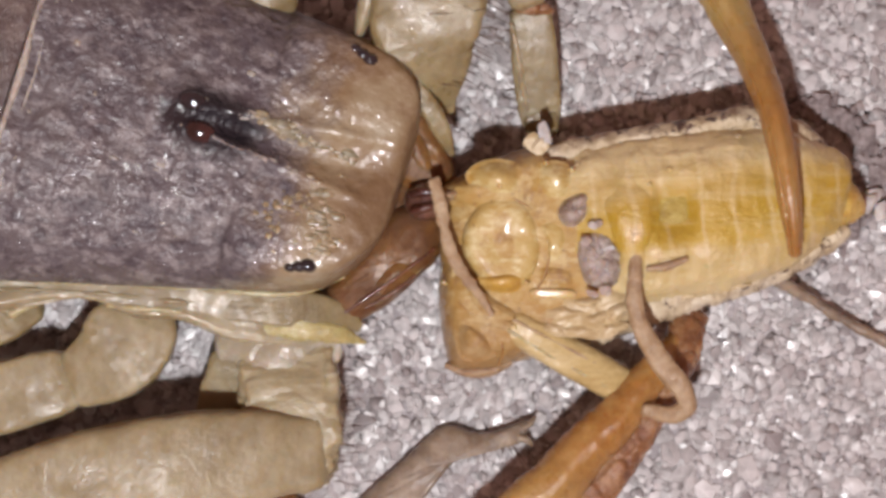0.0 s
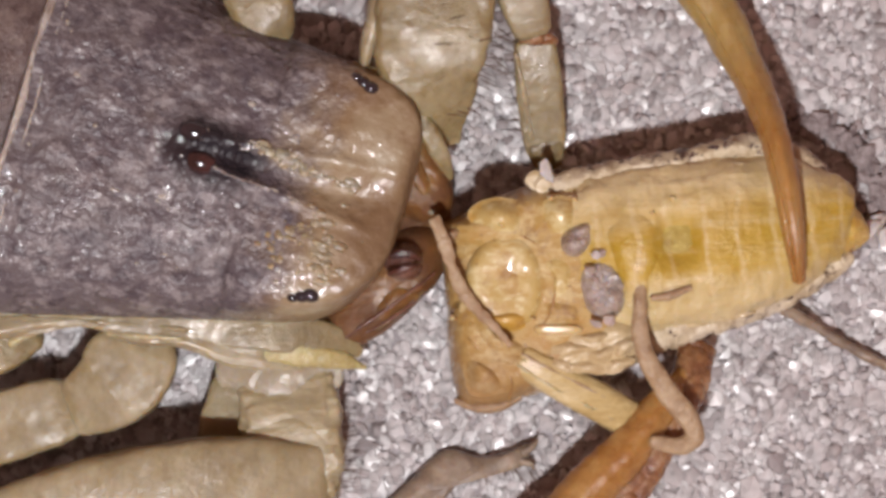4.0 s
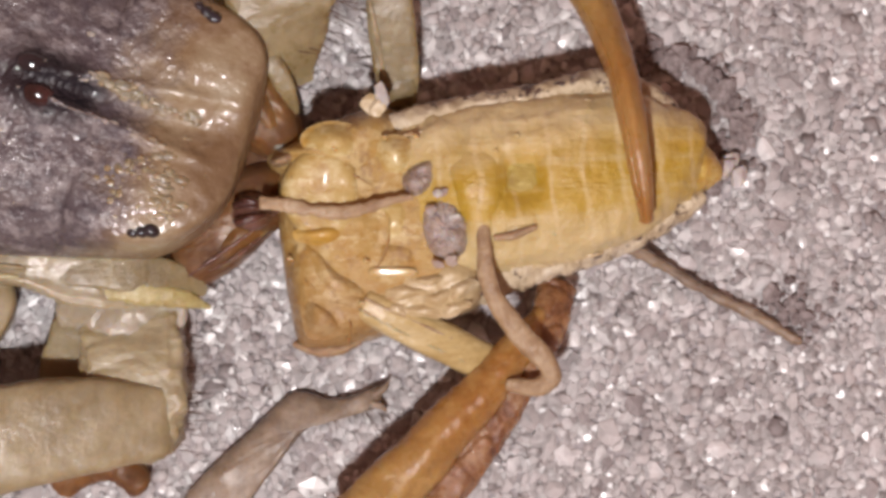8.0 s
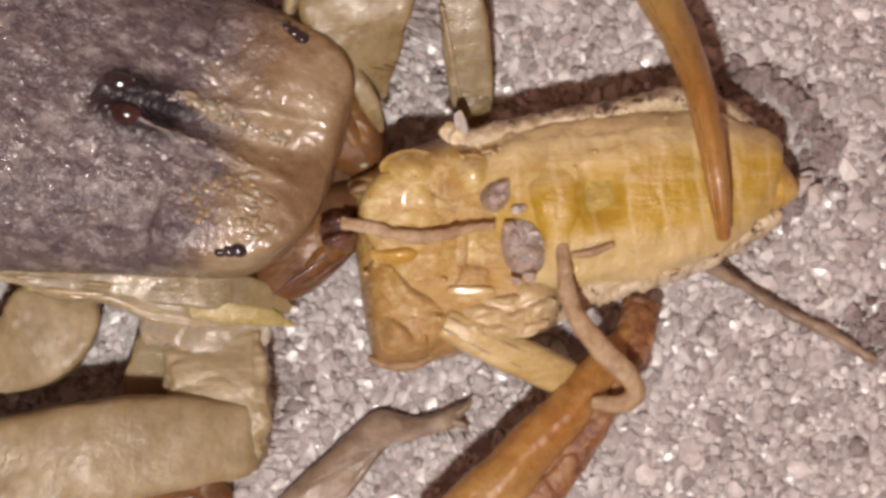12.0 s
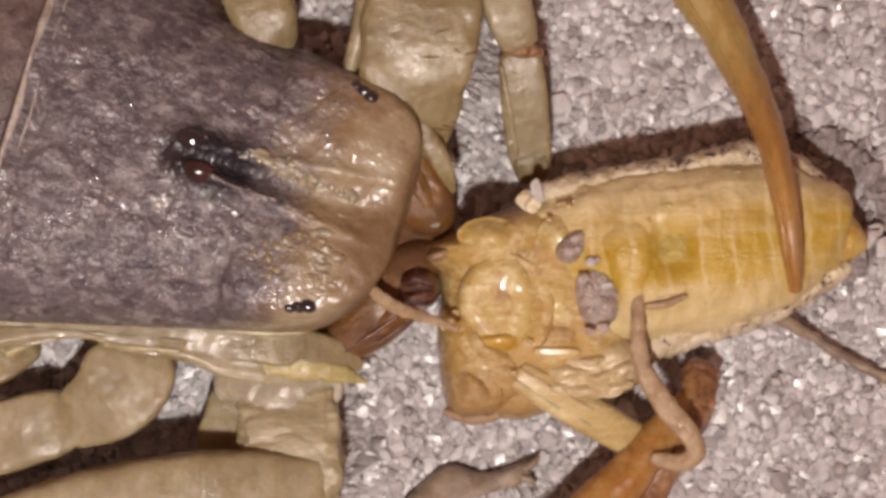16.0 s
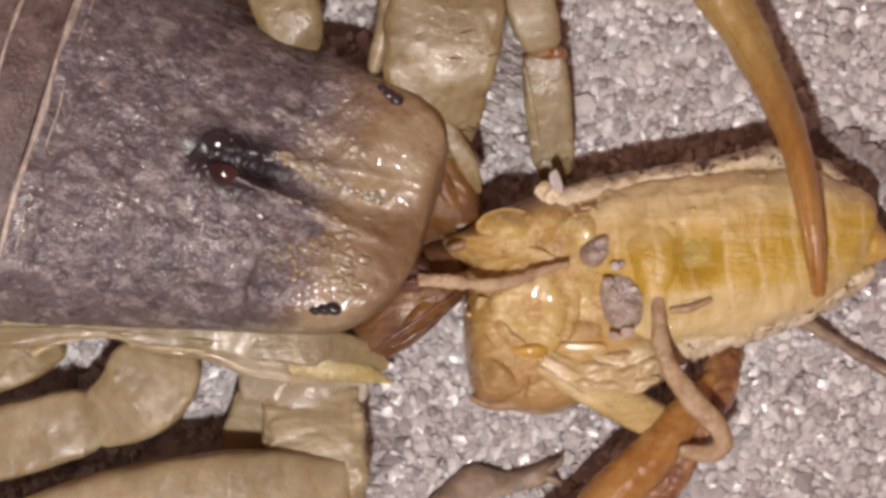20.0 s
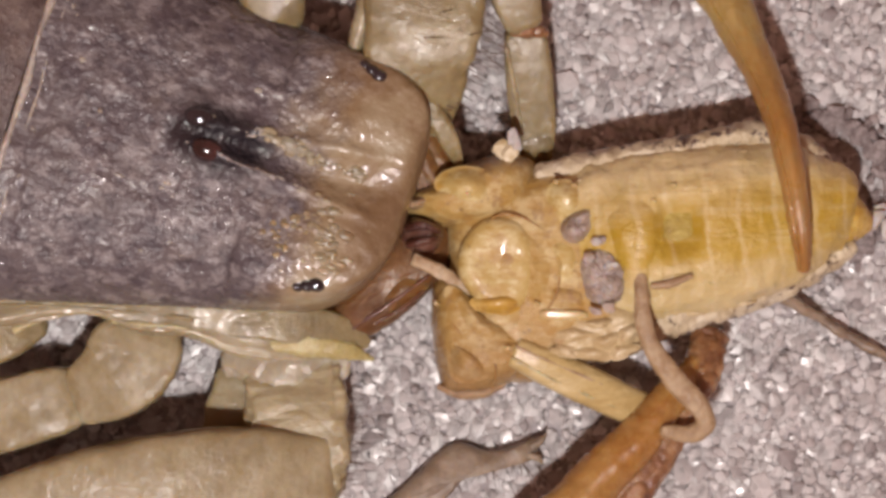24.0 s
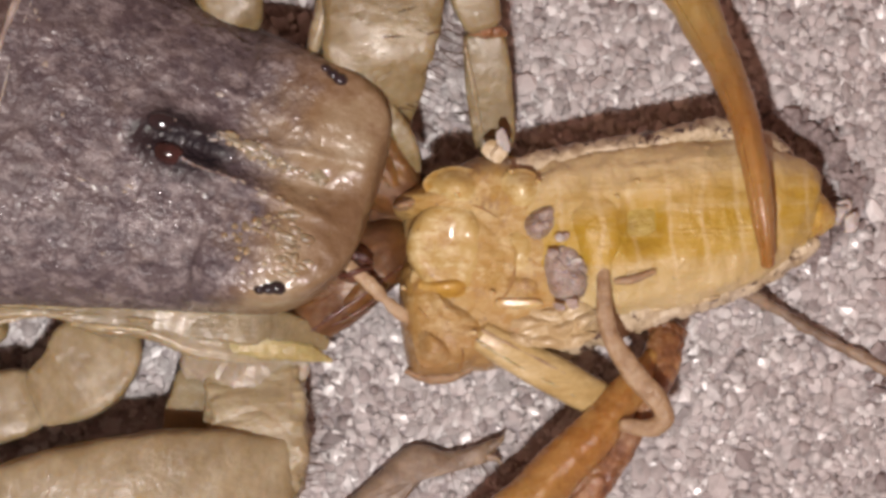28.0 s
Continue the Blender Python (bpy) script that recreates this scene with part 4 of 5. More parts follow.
for line in ([(728, 344, 2.1, 9, 0.14), (758, 340, 2.22, 9, 0.14), (784, 352, 2.15, 4, 0.08)], [(730, 374, 2.1, 9, 0.14), (756, 368, 2.22, 8, 0.14), (780, 362, 2.15, 4, 0.08)]):
    part("fang", loft(line, 16, 12, 0.1), FANG, biters, "dark wet fang")


def keeled(t, q):
    return 0.04 * math.cos(4 * q) + 0.02 * math.cos(7 * q + 1)


# claws: one finger lies across the prey, the other claw reaches under it
FINGER_FAR = [(1196, -150, 1.3, 50, 0.5), (1258, -40, 1.4, 41, 0.45), (1312, 60, 1.75, 33, 0.4), (1358, 165, 2.5, 27, 0.36), (1388, 290, 3.15, 22, 0.3), (1401, 380, 3.15, 18, 0.26), (1408, 450, 2.95, 12, 0.16)]
claw_far = part("claw_finger", loft(FINGER_FAR, 60, 20, 0.05, 1.6, tweak=keeled), CLAW, scorpion, "amber claw finger lying across the prey")
FINGER_NEAR = [(1206, 584, 1.0, 9, 0.14), (1166, 648, 1.5, 27, 0.32), (1095, 735, 1.8, 36, 0.42), (1000, 838, 1.9, 46, 0.5), (870, 975, 2.0, 56, 0.6)]


def keel(stations, across, mat, parent):
    """A fine raised line along a finger."""
    out = []
    for i, (a, b, h, w, t) in enumerate(stations):
        a2, b2 = stations[min(i + 1, len(stations) - 1)][:2]
        a1, b1 = stations[max(i - 1, 0)][:2]
        d = math.hypot(a2 - a1, b2 - b1)
        k = across * w
        out.append((a - (b2 - b1) / d * k, b + (a2 - a1) / d * k, h + t * math.sqrt(max(0, 1 - across * across)) * 0.95, 2.6, 0.04))
    part("keel", loft(out, 50, 8, 0.25, 2.0), mat, parent)


for across, mat in ((-0.45, CLAW), (0.6, CLAW)):
    keel(FINGER_FAR, across, mat, claw_far)
claw_near = part("claw_finger", loft(FINGER_NEAR, 50, 20, 0.06, 1.6, tweak=keeled), CLAW_NEAR, scorpion, "honey-coloured claw finger reaching under the prey")
claw_under = part("claw_finger", loft([(1218, 556, 0.8, 34, 0.25), (1198, 640, 1.25, 34, 0.32), (1140, 752, 1.4, 30, 0.34), (1055, 868, 1.4, 36, 0.4), (950, 1000, 1.4, 46, 0.5)], 50, 18, 0.10, 2.0), CLAW_RED, scorpion, "red-brown wet claw finger")
for k in range(7):
    part("tooth", ball_at(P(1165 - 22 * k, 678 + 30 * k, 1.75), 0.07 + 0.02 * (k % 2), (1, 1, 0.8), 2), FOLD_HORN, claw_near)

# ---- prey ----
PREY_HOME = P(1200, 390)
prey = thing("half_eaten_insect", "yellow half-eaten insect lying on the sand", "insect", at=PREY_HOME)


def prey_part(name, bm, mat, label="", parent=prey):
    bm.transform(Matrix.Translation(-PREY_HOME))
    return part(name, bm, mat, parent, label)


# translucent olive skin, darkened to paint in the shade of the dent
SHADED_SKIN = flesh_material("olive_shaded_skin", (0.36, 0.255, 0.045), (0.45, 0.34, 0.09), (0.30, 0.19, 0.025), (0.25, 0.15, 0.035), 0.6, False)
SHRED = skin("cream_shred", (0.42, 0.30, 0.15), (0.53, 0.41, 0.235), (0.64, 0.53, 0.36), 0.35, 1.8, 6.0, 0.05, coat=0.3, blotch=((0.44, 0.29, 0.15), 0.60))
# abdomen: broad and flat on top, with a sunken fold near its middle
def ring_fold(t, q):
    u = (t * 11) % 1.0
    return 0.004 * (u ** 0.5 - 0.5) + 0.008 * math.sin(q * 9 + 2) + 0.006 * math.sin(q * 22 + t * 5)


belly = loft([(978, 428, 0.9, 118, 1.25), (1020, 412, 0.95, 142, 1.52), (1075, 400, 0.95, 150, 1.72), (1150, 391, 0.95, 152, 1.82), (1250, 375, 0.95, 148, 1.82), (1370, 352, 0.9, 131, 1.62), (1445, 350, 0.85, 96, 1.3), (1482, 360, 0.8, 62, 0.9)], 110, 48, 0.022, 1.6, 3.0, ring_fold, 0.15)
for v in belly.verts:
    # flat where it lies on the sand
    v.co.z = max(v.co.z, 0.02 * MM)
    f = 1 - v.co.z / (REACH * MM)
    a, b = v.co.x / (U * f * MM) + 784, 441 - v.co.y / (U * f * MM)
    if v.co.z > 1.5 * MM:
        v.co.z -= 0.42 * MM * math.exp(-((a - 1194 - 0.15 * (374 - b)) / 37) ** 4 - ((b - 374) / 38) ** 4)
        v.co.z -= 0.10 * MM * math.exp(-((b - 560 + 0.19 * (a - 1000)) / 13) ** 2)
        v.co.z -= 0.05 * MM * math.exp(-((b - 322 + 0.17 * (a - 1000)) / 8) ** 2)
prey_part("abdomen", belly, ABDOMEN, "yellow ringed abdomen")
random.seed(21)
for k in range(9):
    # cream fibres along the lower side and one along the upper edge
    b0 = 486 + 6 * k + random.uniform(-4, 4) if k < 8 else 300
    a0, a1 = random.uniform(1120, 1190) if k < 8 else 990, random.uniform(1290, 1370)
    rows = []
    for i in range(5):
        a = a0 + (a1 - a0) * i / 4
        b = b0 - 0.185 * (a - a0) + random.uniform(-3, 3)
        h = 2.66 - 0.00007 * (b - 385 + 0.18 * (a - 1150)) ** 2 * 0.42 - 0.0000028 * max(0, a - 1250) ** 2 * 3
        rows.append((a, b, h - 0.05, random.uniform(4, 8) * (0.5 if i in (0, 4) else 1), 0.07))
    prey_part("long_fold", loft(rows, 40, 10, 0.22, 2.5), SHRED)
prey_part("tail_cone", loft([(1462, 358, 1.0, 62, 0.75), (1492, 364, 0.95, 48, 0.6), (1515, 370, 0.9, 26, 0.35), (1526, 374, 0.85, 10, 0.15)], 24, 20, 0.08, 2.0), TAIL, "orange pointed tail end")
prey_part("tail_plate", slab([(1440, 300), (1478, 318), (1496, 350), (1490, 395), (1462, 420), (1440, 400), (1436, 350)], 1.2, 2.02, 3.0, lean=(-0.9, 0.0)), ABDOMEN, "cream last ring of the abdomen")
prey_part("tail_spot", slab(oval(1477, 352, 7, 16, 8), 1.7, 1.97, 2.5, 24, 6), DULL_LEG, "small brown spot")
prey_part("side_crust", loft([(950, 284, 1.5, 20, 0.4), (1050, 262, 1.65, 22, 0.42), (1200, 236, 1.65, 22, 0.42), (1330, 214, 1.5, 24, 0.45), (1415, 238, 1.25, 22, 0.45), (1468, 292, 0.9, 16, 0.4)], 110, 18, 0.13, 3.4), CRUST, "pale crusted side fold with dark blotches")
prey_part("side_crust", loft([(940, 590, 0.8, 36, 0.5), (1060, 570, 1.1, 38, 0.6), (1180, 528, 1.3, 36, 0.68), (1300, 494, 1.3, 32, 0.68), (1400, 460, 1.2, 26, 0.55), (1490, 410, 0.9, 18, 0.45)], 110, 18, 0.13, 3.2), CRUST, "pale crusted side fold with dark blotches")
BLOTCH = skin("dark_brown_blotch", (0.05, 0.03, 0.025), (0.10, 0.06, 0.05), (0.19, 0.12, 0.09), 0.4, 2.5, 8.0, 0.05, 0.2)
for a, b, h, ra, rb, turn in ((1262, 214, 2.05, 15, 8, 10), (1238, 226, 2.06, 9, 5, -15), (1300, 208, 1.98, 8, 6, 0), (1180, 240, 2.06, 12, 5, -10), (1100, 254, 2.06, 14, 5, -8), (1020, 270, 2.0, 12, 5, -10), (1360, 222, 1.85, 8, 6, 30),
                              (1316, 506, 1.9, 14, 6, -18), (1360, 482, 1.85, 11, 6, -25), (1402, 468, 1.7, 13, 6, -12), (1282, 520, 1.85, 9, 5, -30), (1436, 452, 1.5, 10, 5, -20)):
    prey_part("blotch", slab(oval(a, b, ra, rb, turn, jag=0.14), h - 0.35, h, 2.2, 28, 6, 0.03), BLOTCH)

# thorax: soft core, then the shoulder, the hip bulb in its socket and the hip block, which shift on one another
thorax = prey_part("thorax", slab([(776, 356), (812, 322), (870, 292), (940, 268), (1000, 270), (1060, 330), (1100, 430), (1112, 530), (1060, 596), (985, 618), (920, 640), (850, 630), (800, 585), (784, 500), (776, 420)], 0.2, 2.36, 4.5, 96, 24, 0.03, lean=(0.10, -0.03)), FLESH, "torn orange-tan thorax")
prey_part("cross_plate", slab([(952, 296), (980, 284), (1008, 294), (1016, 330), (1000, 360), (964, 356), (950, 330)], 2.3, 2.56, 2.4, rough=0.015, lean=(0.1, -0.1), soft=True), BALL, "wet cream plate", thorax)
prey_part("cross_plate", slab([(944, 388), (980, 378), (1006, 392), (1012, 432), (1000, 474), (966, 478), (962, 430)], 2.3, 2.50, 2.6, rough=0.015, soft=True), BALL, "wet cream plate", thorax)
prey_part("side_plate", slab([(938, 513), (975, 511), (1016, 514), (1018, 526), (978, 530), (940, 528)], 2.2, 2.50, 5.0, 48, 8, 0.002, lean=(0, -0.19)), GLAZE, "shining wet bar", thorax)
prey_part("side_plate", slab([(944, 474), (990, 466), (1024, 474), (1026, 508), (985, 510), (946, 510)], 2.3, 2.47, 2.6, 40, 8, 0.015, soft=True), FLESH, "", thorax)
SOCKET = flesh_material("orange_socket", (0.50, 0.30, 0.06), (0.58, 0.40, 0.14), (0.44, 0.24, 0.03), (0.36, 0.18, 0.04), 1.0, False, True)
SEAM = skin("amber_seam", (0.24, 0.12, 0.04), (0.36, 0.20, 0.07), (0.46, 0.28, 0.11), 0.35, 1.5, 5.0, 0.04, 0.3, coat=0.3)
bulb_socket = prey_part("hip_socket", slab(oval(900, 438, 84, 100, -6), 2.2, 2.50, 3.0, soft=True), FLESH, "amber rim round the bulb", thorax)
for line in ([(966, 400, 2.44, 3, 0.05), (973, 440, 2.46, 3.5, 0.06), (966, 485, 2.46, 3.5, 0.06), (945, 520, 2.44, 3, 0.05)],
             [(838, 362, 2.3, 3, 0.05), (870, 346, 2.42, 3.5, 0.06), (905, 350, 2.44, 3, 0.06), (945, 372, 2.42, 2.5, 0.05)]):
    prey_part("seam", loft([(a, b, h - 0.02, 0.6 * w, 0.6 * t) for a, b, h, w, t in line], 24, 10, 0.35, 2.4), SEAM, "", thorax)
bulb = prey_part("hip_bulb", slab(oval(890, 432, 70, 86, -8), 2.12, 2.64, 2.8, rough=0.012, hollow=0.17), BALL, "wet amber bulb", thorax)
bulb_seat = prey_part("bulb_fold", slab(oval(890, 498, 50, 20, -4, 14, 0.08), 2.35, 2.64, 2.4, 54, 10, 0.008, soft=True), SOCKET, "orange fold under the bulb", thorax)
prey_part("torn_skirt", slab([(950, 520), (1030, 500), (1100, 490), (1136, 520), (1132, 566), (1098, 592), (1040, 600), (985, 602), (945, 580)], 0.4, 2.40, 4.0, 80, 14, 0.03, 2.6), SHRED, "cream torn skin along the lower edge", thorax)
for a, b, ra, rb, turn, top in ((1000, 556, 40, 15, -4, 2.52), (1052, 566, 36, 17, -16, 2.52), (1094, 552, 30, 16, -34, 2.56), (1030, 588, 34, 13, 4, 2.46), (1082, 584, 28, 13, -20, 2.46), (980, 584, 24, 12, 14, 2.46), (1040, 536, 28, 12, -8, 2.54)):
    prey_part("shred", slab(oval(a, b, ra, rb, turn, 12, 0.16), 2.34, top, 2.6, 40, 8, 0.02, 3.0, soft=True), SHRED, "", thorax)

shoulder = prey_part("shoulder", slab([(1000, 276), (950, 260), (902, 270), (846, 293), (802, 316), (766, 334), (764, 360), (800, 384), (850, 390), (905, 386), (960, 372), (1000, 335)], 0.6, 2.50, 2.6, 84, 18, 0.03, lean=(0.10, 0.0)), FLESH, "tapering orange-tan shoulder")
prey_part("shoulder_dome", slab(oval(884, 319, 58, 38, 8), 2.3, 2.68, 2.0, 48, 14, 0.012, soft=True), BALL, "wet amber dome", shoulder)
prey_part("shoulder_tip", slab(oval(795, 346, 26, 12, -18), 1.6, 2.34, 2.3, 36, 10, 0.03), DULL_LEG, "brown bitten tip", shoulder)

hip = prey_part("hip_block", slab([(782, 462), (812, 448), (850, 490), (885, 530), (930, 556), (966, 588), (958, 622), (915, 640), (880, 655), (835, 660), (798, 650), (784, 600), (776, 530)], 0.2, 2.46, 3.4, 90, 20, 0.03, lean=(0.05, -0.10)), FLESH, "orange-tan angular hip block")
prey_part("hip_rim", loft([(792, 646, 1.3, 7, 0.2), (825, 658, 1.4, 10, 0.24), (868, 656, 1.4, 11, 0.24), (902, 642, 1.3, 7, 0.2)], 20, 10, 0.12, 2), DULL_LEG, "brown wrinkled rim", hip)
prey_part("hip_ridge", slab([(800, 474), (826, 476), (868, 520), (912, 548), (930, 578), (896, 592), (846, 572), (808, 530)], 2.2, 2.62, 2.0, 44, 12, 0.03, soft=True), FLESH, "", hip)
prey_part("hip_ridge", slab([(806, 560), (840, 566), (872, 590), (880, 625), (845, 640), (812, 630)], 2.2, 2.58, 2.0, 44, 10, 0.04, soft=True), FLESH, "", hip)
for line in ([(812, 536, 2.42, 2.2, 0.05), (850, 572, 2.42, 2.6, 0.05), (900, 598, 2.40, 2.2, 0.05)], [(884, 592, 2.38, 2.2, 0.05), (890, 622, 2.32, 2.6, 0.05), (884, 646, 2.1, 2.2, 0.05)]):
    prey_part("seam", loft([(a, b, h - 0.02, 0.6 * w, 0.6 * t) for a, b, h, w, t in line], 24, 10, 0.35, 2.4), SEAM, "", hip)
THIGH = [(905, 574, 2.15, 26, 0.3), (960, 606, 2.05, 32, 0.34), (1060, 660, 1.6, 34, 0.38), (1175, 724, 0.9, 29, 0.33)]
thigh = prey_part("thigh", loft(THIGH, 36, 20, 0.02, 1.8, 3.2, caps=0.3), SHANK, "straw-coloured hind thigh")
for across in (-0.35, 0.45):
    line = [(a - across * 0.47 * w, b + across * 0.88 * w, h + t * 0.93, 2.6, 0.05) for a, b, h, w, t in THIGH]
    prey_part("thigh_line", loft(line, 30, 8, 0.3, 2.4), STRAW_LEG if across < 0 else FOLD_HORN, "", thigh)

# sunken leg base, its flap, and the two far legs
prey_part("leg_base", slab([(1066, 352), (1104, 318), (1150, 322), (1164, 370), (1162, 412), (1156, 450), (1142, 486), (1106, 490), (1088, 446), (1074, 400)], 2.62, 2.85, 4.0, 60, 16, 0.016, soft=True), ABDOMEN, "soft yellow leg base")
# slab on the dent's floor whose darker colour carries its shade
prey_part("dent_shade_skin", slab([(1164, 344), (1196, 338), (1226, 344), (1232, 376), (1226, 404), (1192, 410), (1162, 406), (1158, 374)], 1.9, 2.47, 5.0, 48, 8, 0.006), SHADED_SKIN, "olive sunken skin with its shade painted in")
prey_part("slit_flap", slab([(1142, 468), (1165, 452), (1200, 444), (1218, 450), (1205, 464), (1170, 476)], 2.2, 2.80, 2.6, 36, 8, 0.02), SHANK, "cream flap")
prey_part("slit_fold", loft([(1146, 476, 2.74, 6, 0.1), (1178, 472, 2.78, 8, 0.12), (1216, 458, 2.74, 5, 0.1)], 14, 8, 0.1), DULL_LEG, "brown slit")
bent_shank = prey_part("bent_shank", loft([(1128, 430, 2.66, 11, 0.10), (1124, 486, 2.76, 14, 0.14), (1124, 540, 2.74, 14, 0.15), (1142, 592, 2.6, 18, 0.16), (1176, 648, 2.42, 20, 0.16), (1210, 696, 2.3, 18, 0.16), (1214, 720, 2.2, 17, 0.15), (1186, 734, 2.2, 16, 0.15), (1140, 726, 2.15, 12, 0.12)], 44, 16, 0.10, 2.2, 2.6), STRAW_LEG, "dull straw-brown bent leg")
prey_part("trailing_leg", loft([(1370, 490, 0.6, 11, 0.16), (1450, 540, 0.3, 11, 0.14), (1530, 586, 0.2, 9, 0.13), (1600, 622, 0.16, 11, 0.13), (1660, 660, 0.12, 8, 0.1)], 40, 12, 0.22, 2.4), DEAD_LEG, "grey-brown leg trailing on the sand")
FRONT = 3.1  # length of the front leg, mm


def front_leg_mesh():
    """Lies along x from its bitten end; flattened, jointed a third of the way."""
    bm = bmesh.new()
    ring, rows = 16, []
    for i in range(45):
        t = i / 44
        w = 0.13 + 0.05 * math.sin(t * math.pi) - 0.05 * math.exp(-((t - 0.36) / 0.05) ** 2) - 0.07 * t + 0.012 * math.sin(t * 70)
        z = 0.10 * math.sin(t * math.pi)
        k = 1 + 0.22 * noise.noise(Vector((t * 14, 3, 1)))
        rows.append([bm.verts.new(Vector((FRONT * t, w * k * math.cos(6.2832 * j / ring) - 0.22 * math.sin(t * math.pi) + 0.04 * math.sin(t * 9), z + 0.42 * w * math.sin(6.2832 * j / ring))) * MM) for j in range(ring)])
    for r0, r1 in zip(rows, rows[1:]):
        for j in range(ring):
            bm.faces.new((r0[j], r0[(j + 1) % ring], r1[(j + 1) % ring], r1[j]))
    bm.faces.new(rows[0])
    bm.faces.new(rows[-1])
    bmesh.ops.recalc_face_normals(bm, faces=bm.faces)
    return bm


front_leg = part("front_leg", front_leg_mesh(), STRAW_LEG, prey, "dull straw-brown front leg held in the jaws")


def stuck_grains(name, spots, parent, mat, label):
    """Single grains that stick to the prey: a, b in plan units, h and radius in mm."""
    for a, b, h, r in spots:
        p = P(a, b, h) - PREY_HOME
        scatter(name, [tuple(p)], [r * MM], mat, 0.3, 2, parent)["label"] = label


PALE_GRAIN = skin("pale_quartz_grain", (0.40, 0.36, 0.35), (0.50, 0.46, 0.45), (0.60, 0.56, 0.55), 0.3, 1.5, 6.0, 0.05, 0.3)
GRIT = skin("grey_grit", (0.25, 0.18, 0.15), (0.39, 0.315, 0.285), (0.52, 0.45, 0.43), 0.35, 2.4, 8.0, 0.09, 0.35, coat=0.3)
stuck_grains("stuck_grain", [(965, 236, 2.0, 0.22)], shoulder, PALE_GRAIN, "pale sand grain stuck to the prey")
stuck_grains("stuck_crumb", [(940, 252, 1.9, 0.24), (954, 260, 2.0, 0.20)], shoulder, SHRED, "cream crumb of torn skin")
stuck_grains("stuck_grain", [(1534, 362, 0.5, 0.27), (1558, 372, 0.4, 0.25), (1548, 345, 0.35, 0.2)], prey, PALE_GRAIN, "pale sand grain stuck to the prey")
random.seed(5)
prey_part("grit_cake", slab([(984, 372), (1000, 350), (1040, 336), (1046, 368), (1032, 396), (1008, 406), (990, 396)], 2.3, 2.76, 5.0, 72, 16, 0.08, 4.5, soft=True), GRIT, "grey-mauve cake of grit")
prey_part("grit_cake", slab([(1016, 440), (1030, 414), (1062, 402), (1096, 424), (1110, 462), (1098, 500), (1062, 514), (1030, 498)], 2.3, 2.82, 5.0, 84, 18, 0.09, 4.5, soft=True), GRIT, "brown-grey cake of grit")
stuck_grains("grit", [(1060 + random.gauss(0, 20), 456 + random.gauss(0, 26), 2.70 + random.uniform(0, 0.04), random.uniform(0.08, 0.15)) for _ in range(14)], prey, GRIT, "grey grit caked on the prey")
stuck_grains("grit", [(1076, 470, 2.80, 0.13), (1078, 440, 2.80, 0.10), (1048, 398, 2.72, 0.10)], prey, PALE_GRAIN, "pale grain in the caked grit")

# glossy beads added to stand in for sharp glints on the wet skin
for a, b, h, owner in ((884, 330, 2.70, shoulder), (966, 288, 2.54, thorax), (1012, 300, 2.60, prey), (1098, 412, 2.74, prey), (1150, 326, 2.80, prey), (1262, 350, 2.76, prey), (1250, 470, 2.64, prey), (910, 578, 2.52, hip), (786, 500, 2.2, hip), (1186, 300, 2.74, prey), (932, 500, 2.56, thorax)):
    prey_part("glint_bead", slab(oval(a, b, 6, 4.5, 20, 12, 0.2), h - 0.12, h, 2.0, 20, 6, 0.0), GLAZE, "tiny glossy bead added as a glint", owner)


# ---- what moves ----
# seconds, and shifts on the plan from where each piece lies at the start
SHIELD_SHIFT = [(0, 0, 0), (0.5, 3, 1), (1, 4, 3), (1.5, 5, 6), (2, 5, 5), (2.5, 5, 6), (3, 7, 7), (3.5, 5, 7), (5.5, 6, 3), (6, 7, 2), (6.5, 7, 6),
    (7, 8, 4), (7.5, 5, 5), (8, 8, 6), (8.5, 8, 6), (9, 8, 7), (9.5, 7, 9), (10, 8, 7), (10.5, 9, 10), (11, 9, 10), (11.5, 9, 7), (13.5, 10, 14),
    (14, 9, 15), (14.5, 2, 8), (15, -2, 3), (15.5, -1, 3), (16, 0, 2), (16.5, -1, 3), (17, -2, 4), (17.5, -1, 4), (18, 0, 5), (18.5, -1, 4),
    (19, -2, 5), (19.5, -2, 3), (20, -1, 6), (20.5, 0, 7), (21, -1, 7), (21.5, 1, 7), (23.5, 1, 6), (24, 1, 6), (24.5, 0, 5), (25, -2, 6),
    (25.5, -1, 8), (26, 1, 9), (26.5, 4, 6), (27, 4, 6), (27.5, 6, 7), (28, 7, 7)]
PREY = [(0, 0, 0), (0.5, -4, 14), (1, 1, 13), (1.5, 2, 15), (2, 2, 16), (2.5, 1, 16), (3, 2, 13), (3.5, 7, 11), (5.5, -4, 18), (6, -2, 18),
    (6.5, 4, 17), (7, 4, 14), (7.5, -6, 15), (8, -6, 18), (8.5, -1, 6), (9, -5, 17), (9.5, -15, 15), (10, -26, 2), (10.5, -24, 10), (11, -21, 13),
    (11.5, -19, 13), (13.5, -16, 14), (14, -17, 15), (14.5, -6, 0), (15, -6, -6), (15.5, -16, -1), (16, -11, -2), (16.5, -16, 0), (17, -19, 4),
    (17.5, -19, 6), (18, -34, 13), (18.5, -37, 21), (19, -21, 10), (19.5, -15, 10), (20, -12, 4), (20.5, -13, -3), (21, -10, -6), (21.5, -15, 0),
    (23.5, -19, 6), (24, -14, 2), (24.5, -9, -1), (25, -6, -1), (25.5, -6, -7), (26, -6, -8), (26.5, -2, -8), (27, -2, -5), (27.5, -3, -6),
    (28, -2, -8)]
